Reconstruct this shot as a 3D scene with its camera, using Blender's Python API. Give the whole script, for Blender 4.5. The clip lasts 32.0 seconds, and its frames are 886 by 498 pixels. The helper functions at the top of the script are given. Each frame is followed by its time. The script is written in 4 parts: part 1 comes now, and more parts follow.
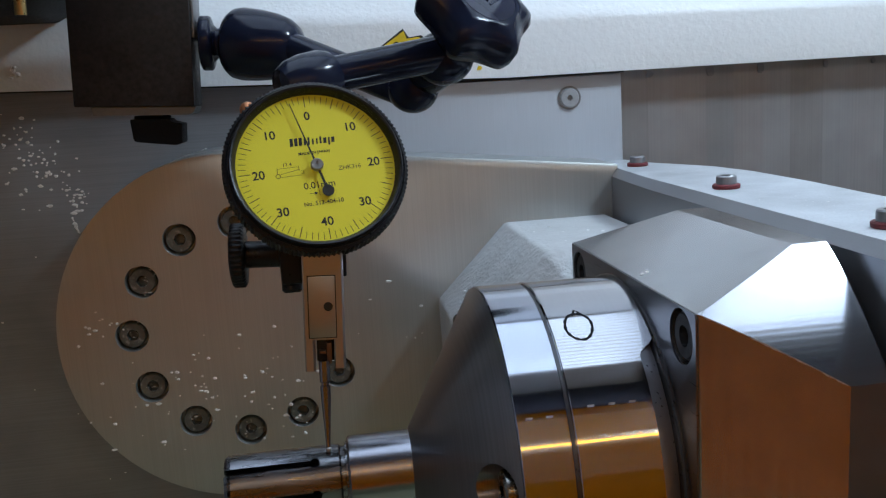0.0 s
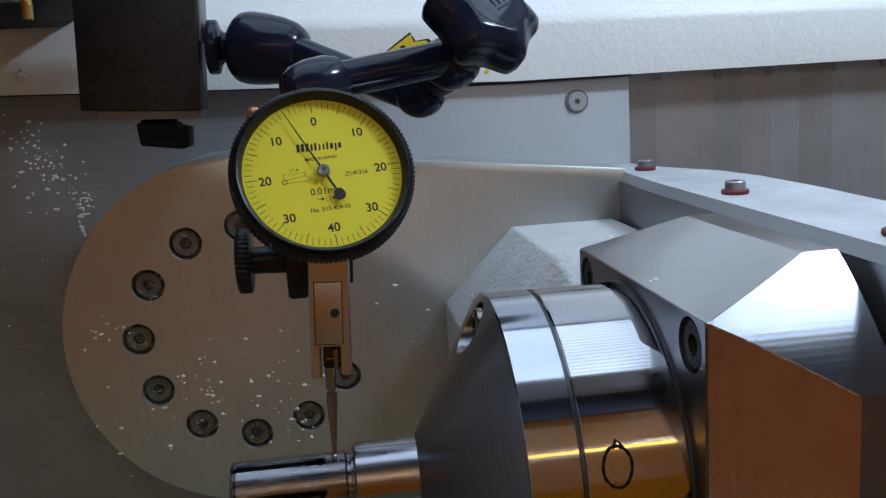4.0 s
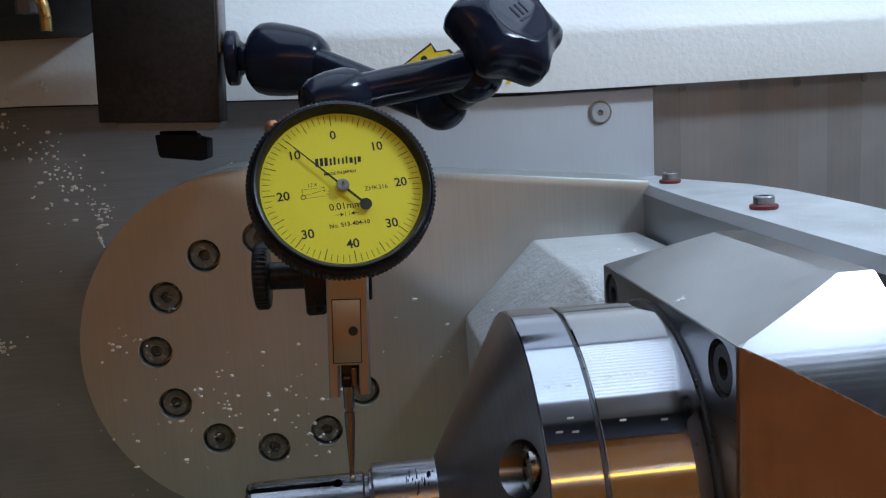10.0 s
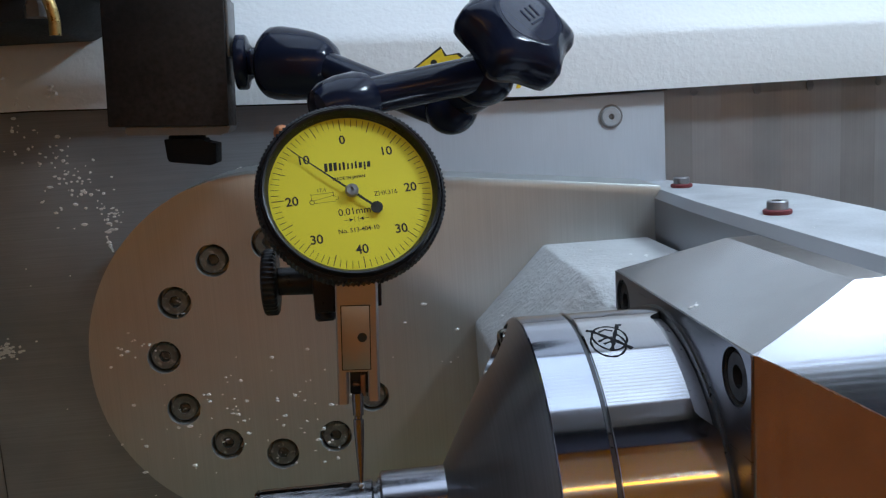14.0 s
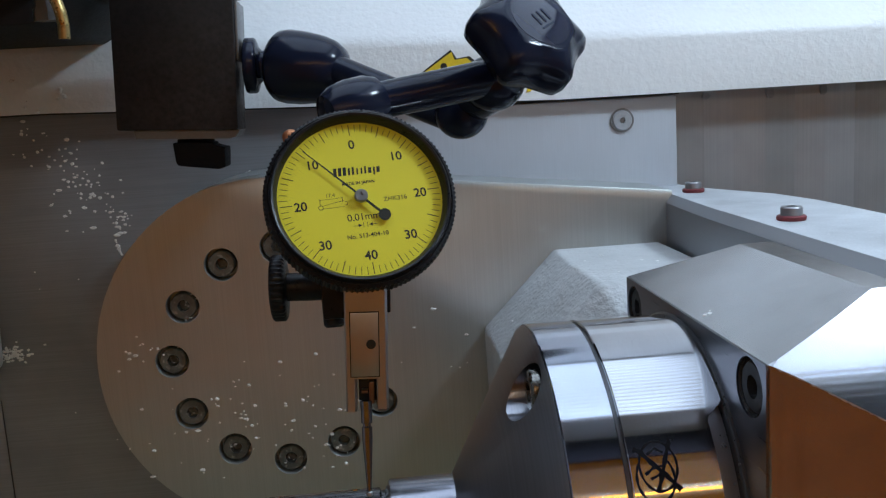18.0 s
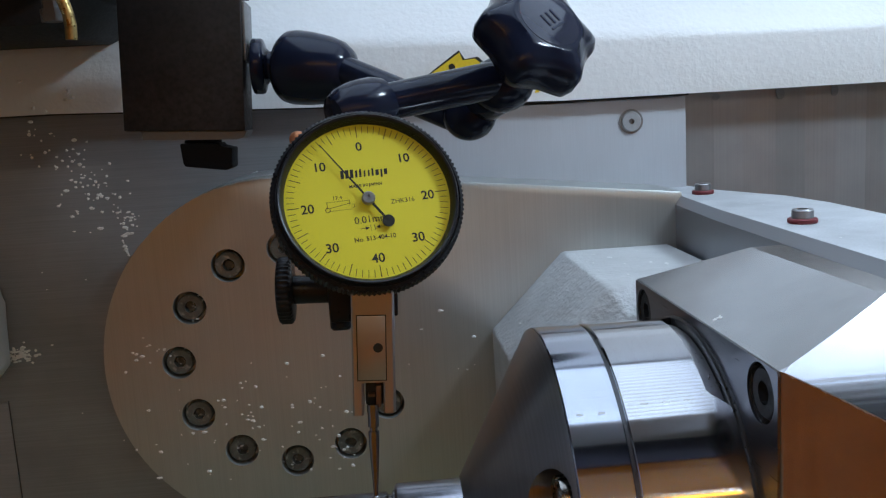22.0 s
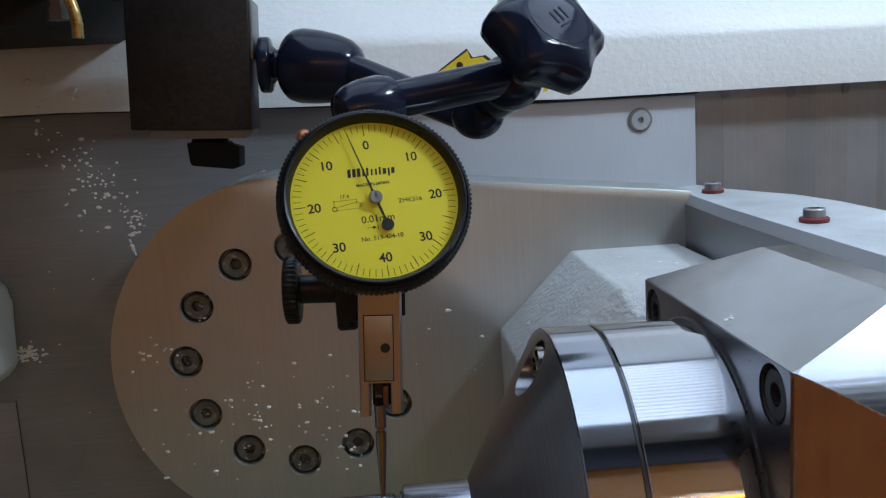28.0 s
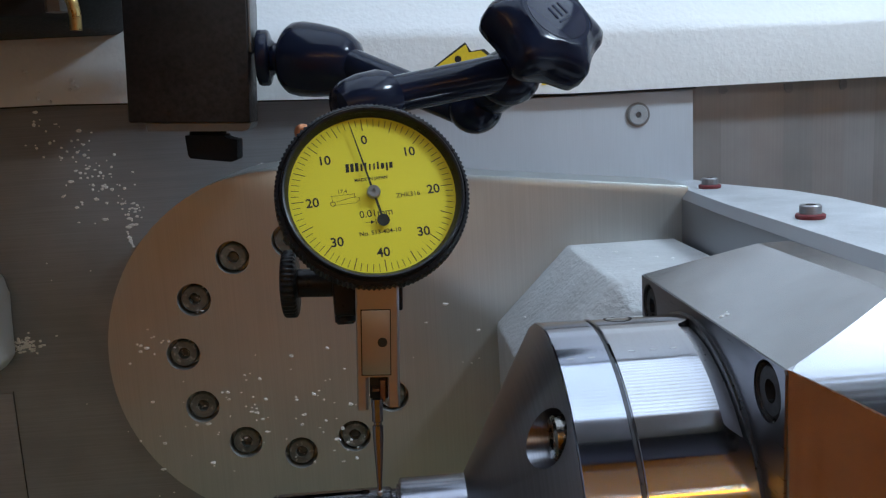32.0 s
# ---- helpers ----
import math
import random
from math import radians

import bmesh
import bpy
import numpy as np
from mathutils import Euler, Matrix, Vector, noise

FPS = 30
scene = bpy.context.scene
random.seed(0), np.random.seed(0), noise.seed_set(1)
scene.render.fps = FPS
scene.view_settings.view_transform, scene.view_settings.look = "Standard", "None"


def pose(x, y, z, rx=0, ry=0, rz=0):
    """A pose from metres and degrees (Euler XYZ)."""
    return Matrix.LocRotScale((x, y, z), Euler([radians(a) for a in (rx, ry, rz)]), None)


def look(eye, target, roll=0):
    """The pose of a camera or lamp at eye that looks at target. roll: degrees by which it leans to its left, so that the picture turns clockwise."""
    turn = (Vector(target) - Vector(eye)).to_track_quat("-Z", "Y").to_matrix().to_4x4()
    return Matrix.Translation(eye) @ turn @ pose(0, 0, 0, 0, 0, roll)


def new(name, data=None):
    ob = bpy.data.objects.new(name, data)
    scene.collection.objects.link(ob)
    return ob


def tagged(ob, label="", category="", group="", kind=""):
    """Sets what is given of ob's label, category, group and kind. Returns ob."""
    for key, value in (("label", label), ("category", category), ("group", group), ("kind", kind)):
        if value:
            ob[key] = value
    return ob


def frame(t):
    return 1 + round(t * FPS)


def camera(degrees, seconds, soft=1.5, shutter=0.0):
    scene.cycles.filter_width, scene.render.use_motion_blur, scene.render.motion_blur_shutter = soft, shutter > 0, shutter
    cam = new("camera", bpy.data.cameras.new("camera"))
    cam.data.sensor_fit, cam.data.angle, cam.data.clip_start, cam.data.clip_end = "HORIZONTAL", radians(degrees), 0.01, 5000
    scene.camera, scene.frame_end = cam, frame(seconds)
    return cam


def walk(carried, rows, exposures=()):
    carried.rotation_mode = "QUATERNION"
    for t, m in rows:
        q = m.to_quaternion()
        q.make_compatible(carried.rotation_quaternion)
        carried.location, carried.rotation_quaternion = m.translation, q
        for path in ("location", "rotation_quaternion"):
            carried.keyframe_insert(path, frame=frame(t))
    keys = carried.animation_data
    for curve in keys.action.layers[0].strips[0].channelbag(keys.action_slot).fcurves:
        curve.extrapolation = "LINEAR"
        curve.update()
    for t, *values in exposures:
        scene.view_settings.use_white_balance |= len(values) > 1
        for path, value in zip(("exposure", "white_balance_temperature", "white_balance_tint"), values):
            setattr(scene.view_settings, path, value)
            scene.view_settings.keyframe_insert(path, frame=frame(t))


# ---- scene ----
# ---- camera ----
cam = camera(53.43, 32.0, soft=1.25)
PATH = [
    (0, 0.03420, -0.30507, 0.07775, 79.693, 3.541, -7.732), (0.5, 0.03414, -0.30541, 0.07845, 79.462, 3.435, -7.813),
    (1, 0.03396, -0.30577, 0.07846, 79.420, 3.522, -7.818), (1.5, 0.03410, -0.30527, 0.07817, 79.454, 3.547, -7.714),
    (2, 0.03405, -0.30530, 0.07827, 79.459, 3.496, -7.676), (2.5, 0.03404, -0.30467, 0.07902, 79.452, 3.413, -7.576),
    (3, 0.03415, -0.30446, 0.07906, 79.514, 3.439, -7.476), (3.5, 0.03422, -0.30406, 0.07876, 79.617, 3.480, -7.375),
    (5.5, 0.03415, -0.30343, 0.07942, 80.053, 3.517, -7.109), (6, 0.03430, -0.30253, 0.07946, 79.951, 3.520, -6.917),
    (6.5, 0.03430, -0.30229, 0.07943, 79.930, 3.477, -6.825), (7, 0.03433, -0.30239, 0.07975, 79.884, 3.426, -6.819),
    (7.5, 0.03439, -0.30162, 0.07978, 79.881, 3.396, -6.734), (8, 0.03433, -0.30147, 0.07966, 79.806, 3.437, -6.596),
    (8.5, 0.03446, -0.30047, 0.07956, 79.880, 3.473, -6.452), (9, 0.03446, -0.29955, 0.07952, 79.974, 3.497, -6.244),
    (9.5, 0.03449, -0.29915, 0.07990, 80.137, 3.470, -6.076), (10, 0.03441, -0.29908, 0.08007, 80.314, 3.432, -6.051),
    (10.5, 0.03449, -0.29913, 0.08000, 80.258, 3.465, -6.013), (11, 0.03444, -0.29931, 0.08009, 80.245, 3.411, -6.060),
    (11.5, 0.03457, -0.29878, 0.08006, 80.230, 3.401, -5.968), (12, 0.03440, -0.29866, 0.08042, 80.250, 3.368, -5.907),
    (12.5, 0.03435, -0.29840, 0.08085, 80.371, 3.377, -5.827), (13, 0.03441, -0.29741, 0.08050, 80.495, 3.422, -5.627),
    (13.5, 0.03450, -0.29733, 0.08038, 80.516, 3.489, -5.476), (14, 0.03445, -0.29718, 0.08027, 80.566, 3.486, -5.452),
    (14.5, 0.03440, -0.29736, 0.08074, 80.579, 3.468, -5.422), (16.5, 0.03446, -0.29529, 0.08060, 81.138, 3.532, -4.943),
    (17, 0.03443, -0.29511, 0.08055, 81.018, 3.544, -4.873), (17.5, 0.03445, -0.29521, 0.08083, 80.833, 3.485, -4.866),
    (18, 0.03447, -0.29510, 0.08081, 80.738, 3.398, -4.851), (18.5, 0.03447, -0.29514, 0.08124, 80.705, 3.393, -4.808),
    (19, 0.03446, -0.29495, 0.08142, 80.753, 3.328, -4.785), (19.5, 0.03436, -0.29520, 0.08176, 80.737, 3.297, -4.800),
    (20, 0.03444, -0.29507, 0.08170, 80.694, 3.327, -4.697), (20.5, 0.03454, -0.29426, 0.08125, 80.693, 3.340, -4.583),
    (21, 0.03444, -0.29412, 0.08164, 80.664, 3.345, -4.484), (21.5, 0.03462, -0.29358, 0.08134, 80.687, 3.342, -4.387),
    (22, 0.03458, -0.29361, 0.08134, 80.721, 3.343, -4.347), (22.5, 0.03459, -0.29335, 0.08120, 80.749, 3.386, -4.301),
    (23, 0.03462, -0.29322, 0.08131, 80.749, 3.411, -4.228), (23.5, 0.03452, -0.29306, 0.08103, 80.671, 3.425, -4.244),
    (24, 0.03452, -0.29282, 0.08080, 80.704, 3.454, -4.177), (24.5, 0.03457, -0.29316, 0.08093, 80.700, 3.468, -4.165),
    (25, 0.03450, -0.29291, 0.08096, 80.700, 3.441, -4.132), (25.5, 0.03459, -0.29248, 0.08083, 80.689, 3.493, -4.046),
    (27.5, 0.03441, -0.29209, 0.08137, 80.714, 3.345, -3.948), (28, 0.03465, -0.29202, 0.08110, 80.706, 3.399, -3.853),
    (28.5, 0.03461, -0.29216, 0.08115, 80.714, 3.385, -3.830), (29, 0.03463, -0.29211, 0.08135, 80.693, 3.332, -3.834),
    (29.5, 0.03457, -0.29207, 0.08136, 80.704, 3.291, -3.881), (30, 0.03459, -0.29199, 0.08135, 80.575, 3.286, -3.870),
    (30.5, 0.03465, -0.29219, 0.08139, 80.342, 3.247, -3.882), (31, 0.03460, -0.29217, 0.08121, 80.209, 3.137, -3.960),
    (31.5, 0.03451, -0.29276, 0.08173, 80.178, 3.067, -4.029), (32, 0.03453, -0.29249, 0.08189, 80.155, 3.070, -4.001),
]

walk(cam, [(r[0], pose(*r[1:])) for r in PATH], exposures=[(0.0, 0.0, 6340, 12.5), (32.0, 0.0, 6340, 12.5)])

# ---- world and lights ----
world = bpy.data.worlds.new("world")
scene.world = world
world.use_nodes = True
world.node_tree.nodes["Background"].inputs[0].default_value = (0.5, 0.55, 0.6, 1)
world.node_tree.nodes["Background"].inputs[1].default_value = 0.07


def area_lamp(name, m, sx, sy, watts, colour):
    data = bpy.data.lights.new(name, "AREA")
    data.shape, data.size, data.size_y = "RECTANGLE", sx, sy
    data.energy, data.color = watts, colour
    ob = new(name, data)
    ob.matrix_world = m
    return ob


# work lamp under the roof (the ribbed LED panel beside it glows by its material), and the tube lamp of the workshop
# beyond the amber door
area_lamp("work_lamp_light", look((0.325, -0.165, 0.330), (0.17, -0.11, 0.0)), 0.05, 0.05, 0.8, (0.68, 0.86, 1.0))
area_lamp("workshop_tube_light", look((0.1, -0.86, 0.365), (0.1, -0.2, 0.05)), 1.3, 0.014, 0.66, (1.0, 0.95, 0.82))
# added fill, out of view: brightens the workshop that the steel reflects
area_lamp("workshop_fill", look((0.0, -0.62, 0.85), (0.0, -0.92, 0.0)), 1.5, 0.15, 2.1, (1.0, 0.96, 0.88))

# ---- helpers for building; lengths in millimetres ----
PLACE = {}


def thing(name, x=0, y=0, z=0, label="", category="", group="", kind="", turn=None):
    ob = new(name)
    ob.empty_display_size = 0.01
    m = Matrix.Translation((x / 1000, y / 1000, z / 1000))
    if turn is not None:
        m = m @ turn.to_4x4()
    ob.matrix_basis = m
    PLACE[ob] = m
    return tagged(ob, label, category, group, kind)


def finish(bm, smooth=35):
    bmesh.ops.recalc_face_normals(bm, faces=bm.faces)
    for f in bm.faces:
        f.smooth = True
    for e in bm.edges:
        e.smooth = len(e.link_faces) == 2 and e.calc_face_angle(0) < radians(smooth)


def part(name, bm, material, parent=None, label="", local=False, smooth=35):
    """Links a bmesh, in millimetres of the place (or of its parent, if local), as one mesh."""
    if smooth:
        finish(bm, smooth)
    bm.transform(Matrix.Scale(0.001, 4))
    if parent is not None and not local:
        bm.transform(PLACE[parent].inverted())
    me = bpy.data.meshes.new(name)
    bm.to_mesh(me)
    bm.free()
    me.materials.append(material)
    ob = new(name, me)
    if parent is not None:
        ob.parent = parent
        PLACE[ob] = PLACE[parent]
    else:
        PLACE[ob] = Matrix()
    return tagged(ob, label)


def setting(name, bm, material, label, category):
    return tagged(part(name, bm, material), label, category, kind="structure")


def cut(ob, cutter, smooth=30):
    """Takes the cutter's body out of the mesh ob."""
    mod = ob.modifiers.new("cut", "BOOLEAN")
    mod.operation, mod.solver, mod.object = "DIFFERENCE", "EXACT", cutter
    bpy.context.view_layer.update()
    me = bpy.data.meshes.new_from_object(ob.evaluated_get(bpy.context.evaluated_depsgraph_get()))
    ob.modifiers.clear()
    ob.data = me
    bpy.data.objects.remove(cutter)
    bm = bmesh.new()
    bm.from_mesh(me)
    finish(bm, smooth)
    bm.to_mesh(me)
    bm.free()


def box(bm, x0, x1, y0, y1, z0, z1, bevel=0.0, seg=2):
    r = bmesh.ops.create_cube(bm, size=1)
    for v in r["verts"]:
        v.co = Vector(((x0 + x1) / 2 + v.co.x * (x1 - x0), (y0 + y1) / 2 + v.co.y * (y1 - y0), (z0 + z1) / 2 + v.co.z * (z1 - z0)))
    if bevel:
        edges = list({e for v in r["verts"] for e in v.link_edges})
        bmesh.ops.bevel(bm, geom=edges, offset=bevel, segments=seg, affect="EDGES", profile=0.5)
    return bm


def frame_along(p0, p1):
    """A turn whose z points from p0 to p1."""
    return (Vector(p1) - Vector(p0)).to_track_quat("Z", "Y").to_matrix().to_4x4()


def lathe(bm, profile, p0=(0, 0, 0), p1=(0, 0, 1), seg=48, wobble=None, closed=True):
    """Turns a profile of (along, radius) about the line from p0 towards p1."""
    m = Matrix.Translation(p0) @ frame_along(p0, p1)
    rings = []
    for a, r in profile:
        ring = []
        for k in range(seg):
            t = 2 * math.pi * k / seg
            rr = r * (wobble(t, a) if wobble else 1)
            ring.append(bm.verts.new(m @ Vector((rr * math.cos(t), rr * math.sin(t), a))))
        rings.append(ring)
    for A, B in zip(rings, rings[1:]):
        for k in range(seg):
            bm.faces.new((A[k], A[(k + 1) % seg], B[(k + 1) % seg], B[k]))
    if closed:
        bm.faces.new(rings[0][::-1])
        bm.faces.new(rings[-1])
    return bm


def rod(bm, p0, p1, r0, r1=None, seg=24, soft=0.0):
    r1 = r0 if r1 is None else r1
    n = (Vector(p1) - Vector(p0)).length
    if soft:
        prof = [(0, r0 - soft), (soft * 0.3, r0 - soft * 0.3), (soft, r0), (n - soft, r1), (n - soft * 0.3, r1 - soft * 0.3), (n, r1 - soft)]
    else:
        prof = [(0, r0), (n, r1)]
    return lathe(bm, prof, p0, p1, seg)


def prism(bm, outline, z0, z1, m=None, bevel=0.0):
    """An outline of (x, y) raised from z0 to z1, put in place by m."""
    m = m or Matrix()
    lo = [bm.verts.new(m @ Vector((x, y, z0))) for x, y in outline]
    hi = [bm.verts.new(m @ Vector((x, y, z1))) for x, y in outline]
    n = len(outline)
    bm.faces.new(lo[::-1])
    top = bm.faces.new(hi)
    for k in range(n):
        bm.faces.new((lo[k], lo[(k + 1) % n], hi[(k + 1) % n], hi[k]))
    if bevel:
        edges = list(top.edges)
        bmesh.ops.bevel(bm, geom=edges, offset=bevel, segments=2, affect="EDGES", profile=0.5)
    return bm


def sphere(bm, c, r, seg=20, squash=(1, 1, 1)):
    v = bmesh.ops.create_uvsphere(bm, u_segments=seg, v_segments=seg // 2, radius=r)["verts"]
    for q in v:
        q.co = Vector(c) + Vector((q.co.x * squash[0], q.co.y * squash[1], q.co.z * squash[2]))
    return bm


def hull(bm, points, bevel=0.0):
    vs = [bm.verts.new(p) for p in points]
    bmesh.ops.convex_hull(bm, input=vs)
    bmesh.ops.dissolve_limit(bm, angle_limit=radians(1.0), verts=bm.verts, edges=bm.edges)
    if bevel:
        bmesh.ops.bevel(bm, geom=list(bm.edges), offset=bevel, segments=2, affect="EDGES", profile=0.5)
    return bm


BM = bmesh.new
XZ = Matrix(((1, 0, 0, 0), (0, 0, 1, 0), (0, 1, 0, 0), (0, 0, 0, 1)))   # outline (x, z), raised along y


# ---- materials ----
def material(name, colour, rough=0.5, metal=0.0, grain=(0, 0, 0), vary=0.1, bump=0.0, rough_vary=0.1, coarse=20.0, coat=0.0, stains=0.0, stain_colour=(0.05, 0.04, 0.03), spec=0.5, turned=0.0):
    """grain: the fine texture's scale per metre along x, y, z, in the object's own space."""
    m = bpy.data.materials.new(name)
    m.use_nodes = True
    nt = m.node_tree
    b = nt.nodes["Principled BSDF"]
    b.inputs["Metallic"].default_value = metal
    b.inputs["Roughness"].default_value = rough
    b.inputs["Specular IOR Level"].default_value = spec
    if turned:
        tg = nt.nodes.new("ShaderNodeTangent")
        tg.direction_type, tg.axis = "RADIAL", "X"
        nt.links.new(tg.outputs["Tangent"], b.inputs["Tangent"])
        b.inputs["Anisotropic"].default_value = turned
        b.inputs["Anisotropic Rotation"].default_value = 0.25
    if coat:
        b.inputs["Coat Weight"].default_value = coat
        b.inputs["Coat Roughness"].default_value = 0.08
    tc = nt.nodes.new("ShaderNodeTexCoord")

    def noise_at(scale, detail=4.0):
        mp = nt.nodes.new("ShaderNodeMapping")
        mp.inputs["Scale"].default_value = scale if isinstance(scale, tuple) else (scale, scale, scale)
        nt.links.new(tc.outputs["Object"], mp.inputs["Vector"])
        n = nt.nodes.new("ShaderNodeTexNoise")
        n.inputs["Scale"].default_value = 1.0
        n.inputs["Detail"].default_value = detail
        nt.links.new(mp.outputs["Vector"], n.inputs["Vector"])
        return n.outputs["Fac"]

    def remap(src, lo, hi, a=0.3, c=0.7):
        r = nt.nodes.new("ShaderNodeMapRange")
        for key, v in (("From Min", a), ("From Max", c), ("To Min", lo), ("To Max", hi)):
            r.inputs[key].default_value = v
        nt.links.new(src, r.inputs["Value"])
        return r.outputs["Result"]

    big = noise_at(coarse)
    fine = noise_at(grain) if any(grain) else noise_at(900.0)
    mul = nt.nodes.new("ShaderNodeMath")
    mul.operation = "MULTIPLY"
    nt.links.new(remap(big, 1 - vary, 1 + vary), mul.inputs[0])
    nt.links.new(remap(fine, 1 - vary * 0.7, 1 + vary * 0.7), mul.inputs[1])
    mix = nt.nodes.new("ShaderNodeVectorMath")
    mix.operation = "SCALE"
    mix.inputs[0].default_value = colour
    nt.links.new(mul.outputs[0], mix.inputs["Scale"])
    out = mix.outputs[0]
    if stains:
        s = nt.nodes.new("ShaderNodeMix")
        s.data_type = "RGBA"
        nt.links.new(remap(noise_at(coarse * 3.1, 6.0), 0.0, 1.0, 0.62 - stains * 0.2, 0.72), s.inputs["Factor"])
        nt.links.new(out, s.inputs["A"])
        s.inputs["B"].default_value = (*stain_colour, 1)
        out = s.outputs["Result"]
    nt.links.new(out, b.inputs["Base Color"])
    nt.links.new(remap(fine, max(0.02, rough - rough_vary), rough + rough_vary), b.inputs["Roughness"])
    if bump:
        bp = nt.nodes.new("ShaderNodeBump")
        bp.inputs["Strength"].default_value = 1.0
        bp.inputs["Distance"].default_value = bump
        nt.links.new(fine, bp.inputs["Height"])
        nt.links.new(bp.outputs["Normal"], b.inputs["Normal"])
    return m


M = {}
M["brushed"] = material("brushed_steel", (0.47, 0.485, 0.468), 0.35, 0.74, grain=(3200, 20, 20), vary=0.08, rough_vary=0.05)
M["wall_steel"] = material("oily_sheet_steel", (0.236, 0.246, 0.26), 0.5, 0.08, grain=(40, 40, 2600), vary=0.14, rough_vary=0.08, coarse=30)
M["arm_side"] = material("milled_aluminium", (0.27, 0.28, 0.3), 0.34, 0.85, grain=(400, 10, 3000), vary=0.03, rough_vary=0.02)
M["bevel"] = material("milled_bevel", (0.36, 0.37, 0.39), 0.4, 0.7, grain=(400, 10, 3000), vary=0.03, rough_vary=0.02)
M["ledge"] = material("bead_blasted_aluminium", (0.56, 0.58, 0.6), 0.55, 0.5, grain=(1500, 1500, 1500), vary=0.16, bump=0.00006, coarse=60)
M["plate"] = material("satin_aluminium_plate", (0.46, 0.49, 0.53), 0.5, 0.15, grain=(2400, 60, 60), vary=0.05, rough_vary=0.06)
M["white"] = material("white_powder_coat", (0.79, 0.8, 0.79), 0.42, 0.0, grain=(520, 520, 520), vary=0.02, bump=0.00026, rough_vary=0.05)
M["pin"] = material("scratched_pin_steel", (0.21, 0.21, 0.225), 0.27, 1.0, grain=(90, 700, 700), vary=0.12, rough_vary=0.12)
M["front_ring"] = material("blued_turned_steel", (0.41, 0.43, 0.49), 0.14, 1.0, grain=(1800, 4, 4), vary=0.05, rough_vary=0.015, turned=0.95)
M["white_rough"] = material("white_textured_casting", (0.54, 0.55, 0.55), 0.5, 0.0, grain=(520, 520, 520), vary=0.1, bump=0.0006, coarse=60)
M["block"] = material("ground_steel", (0.37, 0.37, 0.38), 0.16, 0.82, grain=(60, 1800, 60), vary=0.07, rough_vary=0.045, coarse=140)
M["milled"] = material("milled_facet", (0.6, 0.61, 0.64), 0.15, 1.0, grain=(6, 1300, 1300), vary=0.04, rough_vary=0.02, bump=0.000003)
M["burr"] = material("bare_burr_steel", (0.62, 0.58, 0.54), 0.45, 0.6, vary=0.3, grain=(900, 900, 900))
M["polished"] = material("turned_steel", (0.46, 0.46, 0.48), 0.108, 1.0, grain=(1800, 4, 4), vary=0.05, rough_vary=0.015, turned=0.95)
M["cone"] = material("dark_turned_steel", (0.27, 0.27, 0.29), 0.32, 1.0, grain=(2600, 4, 4), vary=0.13, rough_vary=0.03, turned=0.7)
M["dark_face"] = material("dark_ground_steel", (0.17, 0.17, 0.19), 0.3, 1.0, grain=(60, 60, 1800), vary=0.03, rough_vary=0.03)
M["collet"] = material("ground_collet_steel", (0.31, 0.31, 0.34), 0.22, 1.0, grain=(1500, 120, 120), vary=0.04, rough_vary=0.04)
M["bore_dark"] = material("oiled_screw_steel", (0.2, 0.19, 0.17), 0.25, 1.0)
M["bore"] = material("bore_steel", (0.5, 0.47, 0.42), 0.22, 1.0)
M["dark_steel"] = material("blackened_steel", (0.09, 0.09, 0.095), 0.35, 0.8, vary=0.2)
M["bolt"] = material("oxide_bolt_steel", (0.14, 0.145, 0.135), 0.42, 0.6, vary=0.25, stains=0.3, stain_colour=(0.4, 0.4, 0.38), coarse=160)
M["oxide"] = material("black_oxide_screw", (0.025, 0.025, 0.028), 0.55, 0.0, spec=0.25, vary=0.3, coarse=200)
M["screw"] = material("stainless_screw", (0.42, 0.42, 0.42), 0.36, 0.9)
M["cap_screw"] = material("brushed_cap_screw", (0.27, 0.27, 0.28), 0.4, 0.85, grain=(900, 900, 60), vary=0.2)
M["plate_screw"] = material("zinc_plated_screw", (0.36, 0.38, 0.4), 0.5, 0.2)
M["red"] = material("red_fibre_washer", (0.15, 0.02, 0.024), 0.6, 0.0, vary=0.2)
M["magnet"] = material("brown_black_magnet_enamel", (0.017, 0.0135, 0.0125), 0.5, 0.0, spec=0.25, grain=(700, 700, 700), vary=0.55, bump=0.00006)
M["satin_dull"] = material("dull_satin_steel", (0.14, 0.135, 0.13), 0.45, 0.3)
M["head"] = material("dark_oily_casting", (0.022, 0.022, 0.024), 0.6, 0.0, spec=0.2, vary=0.25)
M["pole"] = material("magnet_pole_steel", (0.2, 0.2, 0.2), 0.45, 0.4)
M["switch"] = material("matt_black_switch", (0.006, 0.006, 0.008), 0.6, 0.0, spec=0.15)
M["black"] = material("black_plastic", (0.012, 0.012, 0.014), 0.4, 0.0)
M["arm"] = material("blue_black_gloss_lacquer", (0.010, 0.0135, 0.03), 0.14, 0.0, vary=0.02, coat=0.0, spec=0.23, rough_vary=0.005)
M["cap"] = material("blue_black_gloss_cap", (0.012, 0.014, 0.034), 0.1, 0.0, vary=0.02, coat=0.3, spec=0.3, rough_vary=0.005)
M["bezel"] = material("black_anodised_bezel", (0.011, 0.011, 0.013), 0.35, 0.0, spec=0.25, vary=0.12)
M["face"] = material("yellow_dial_face", (0.78, 0.68, 0.02), 0.55, 0.0, vary=0.015)
M["ink"] = material("black_print", (0.012, 0.011, 0.006), 0.6, 0.0)
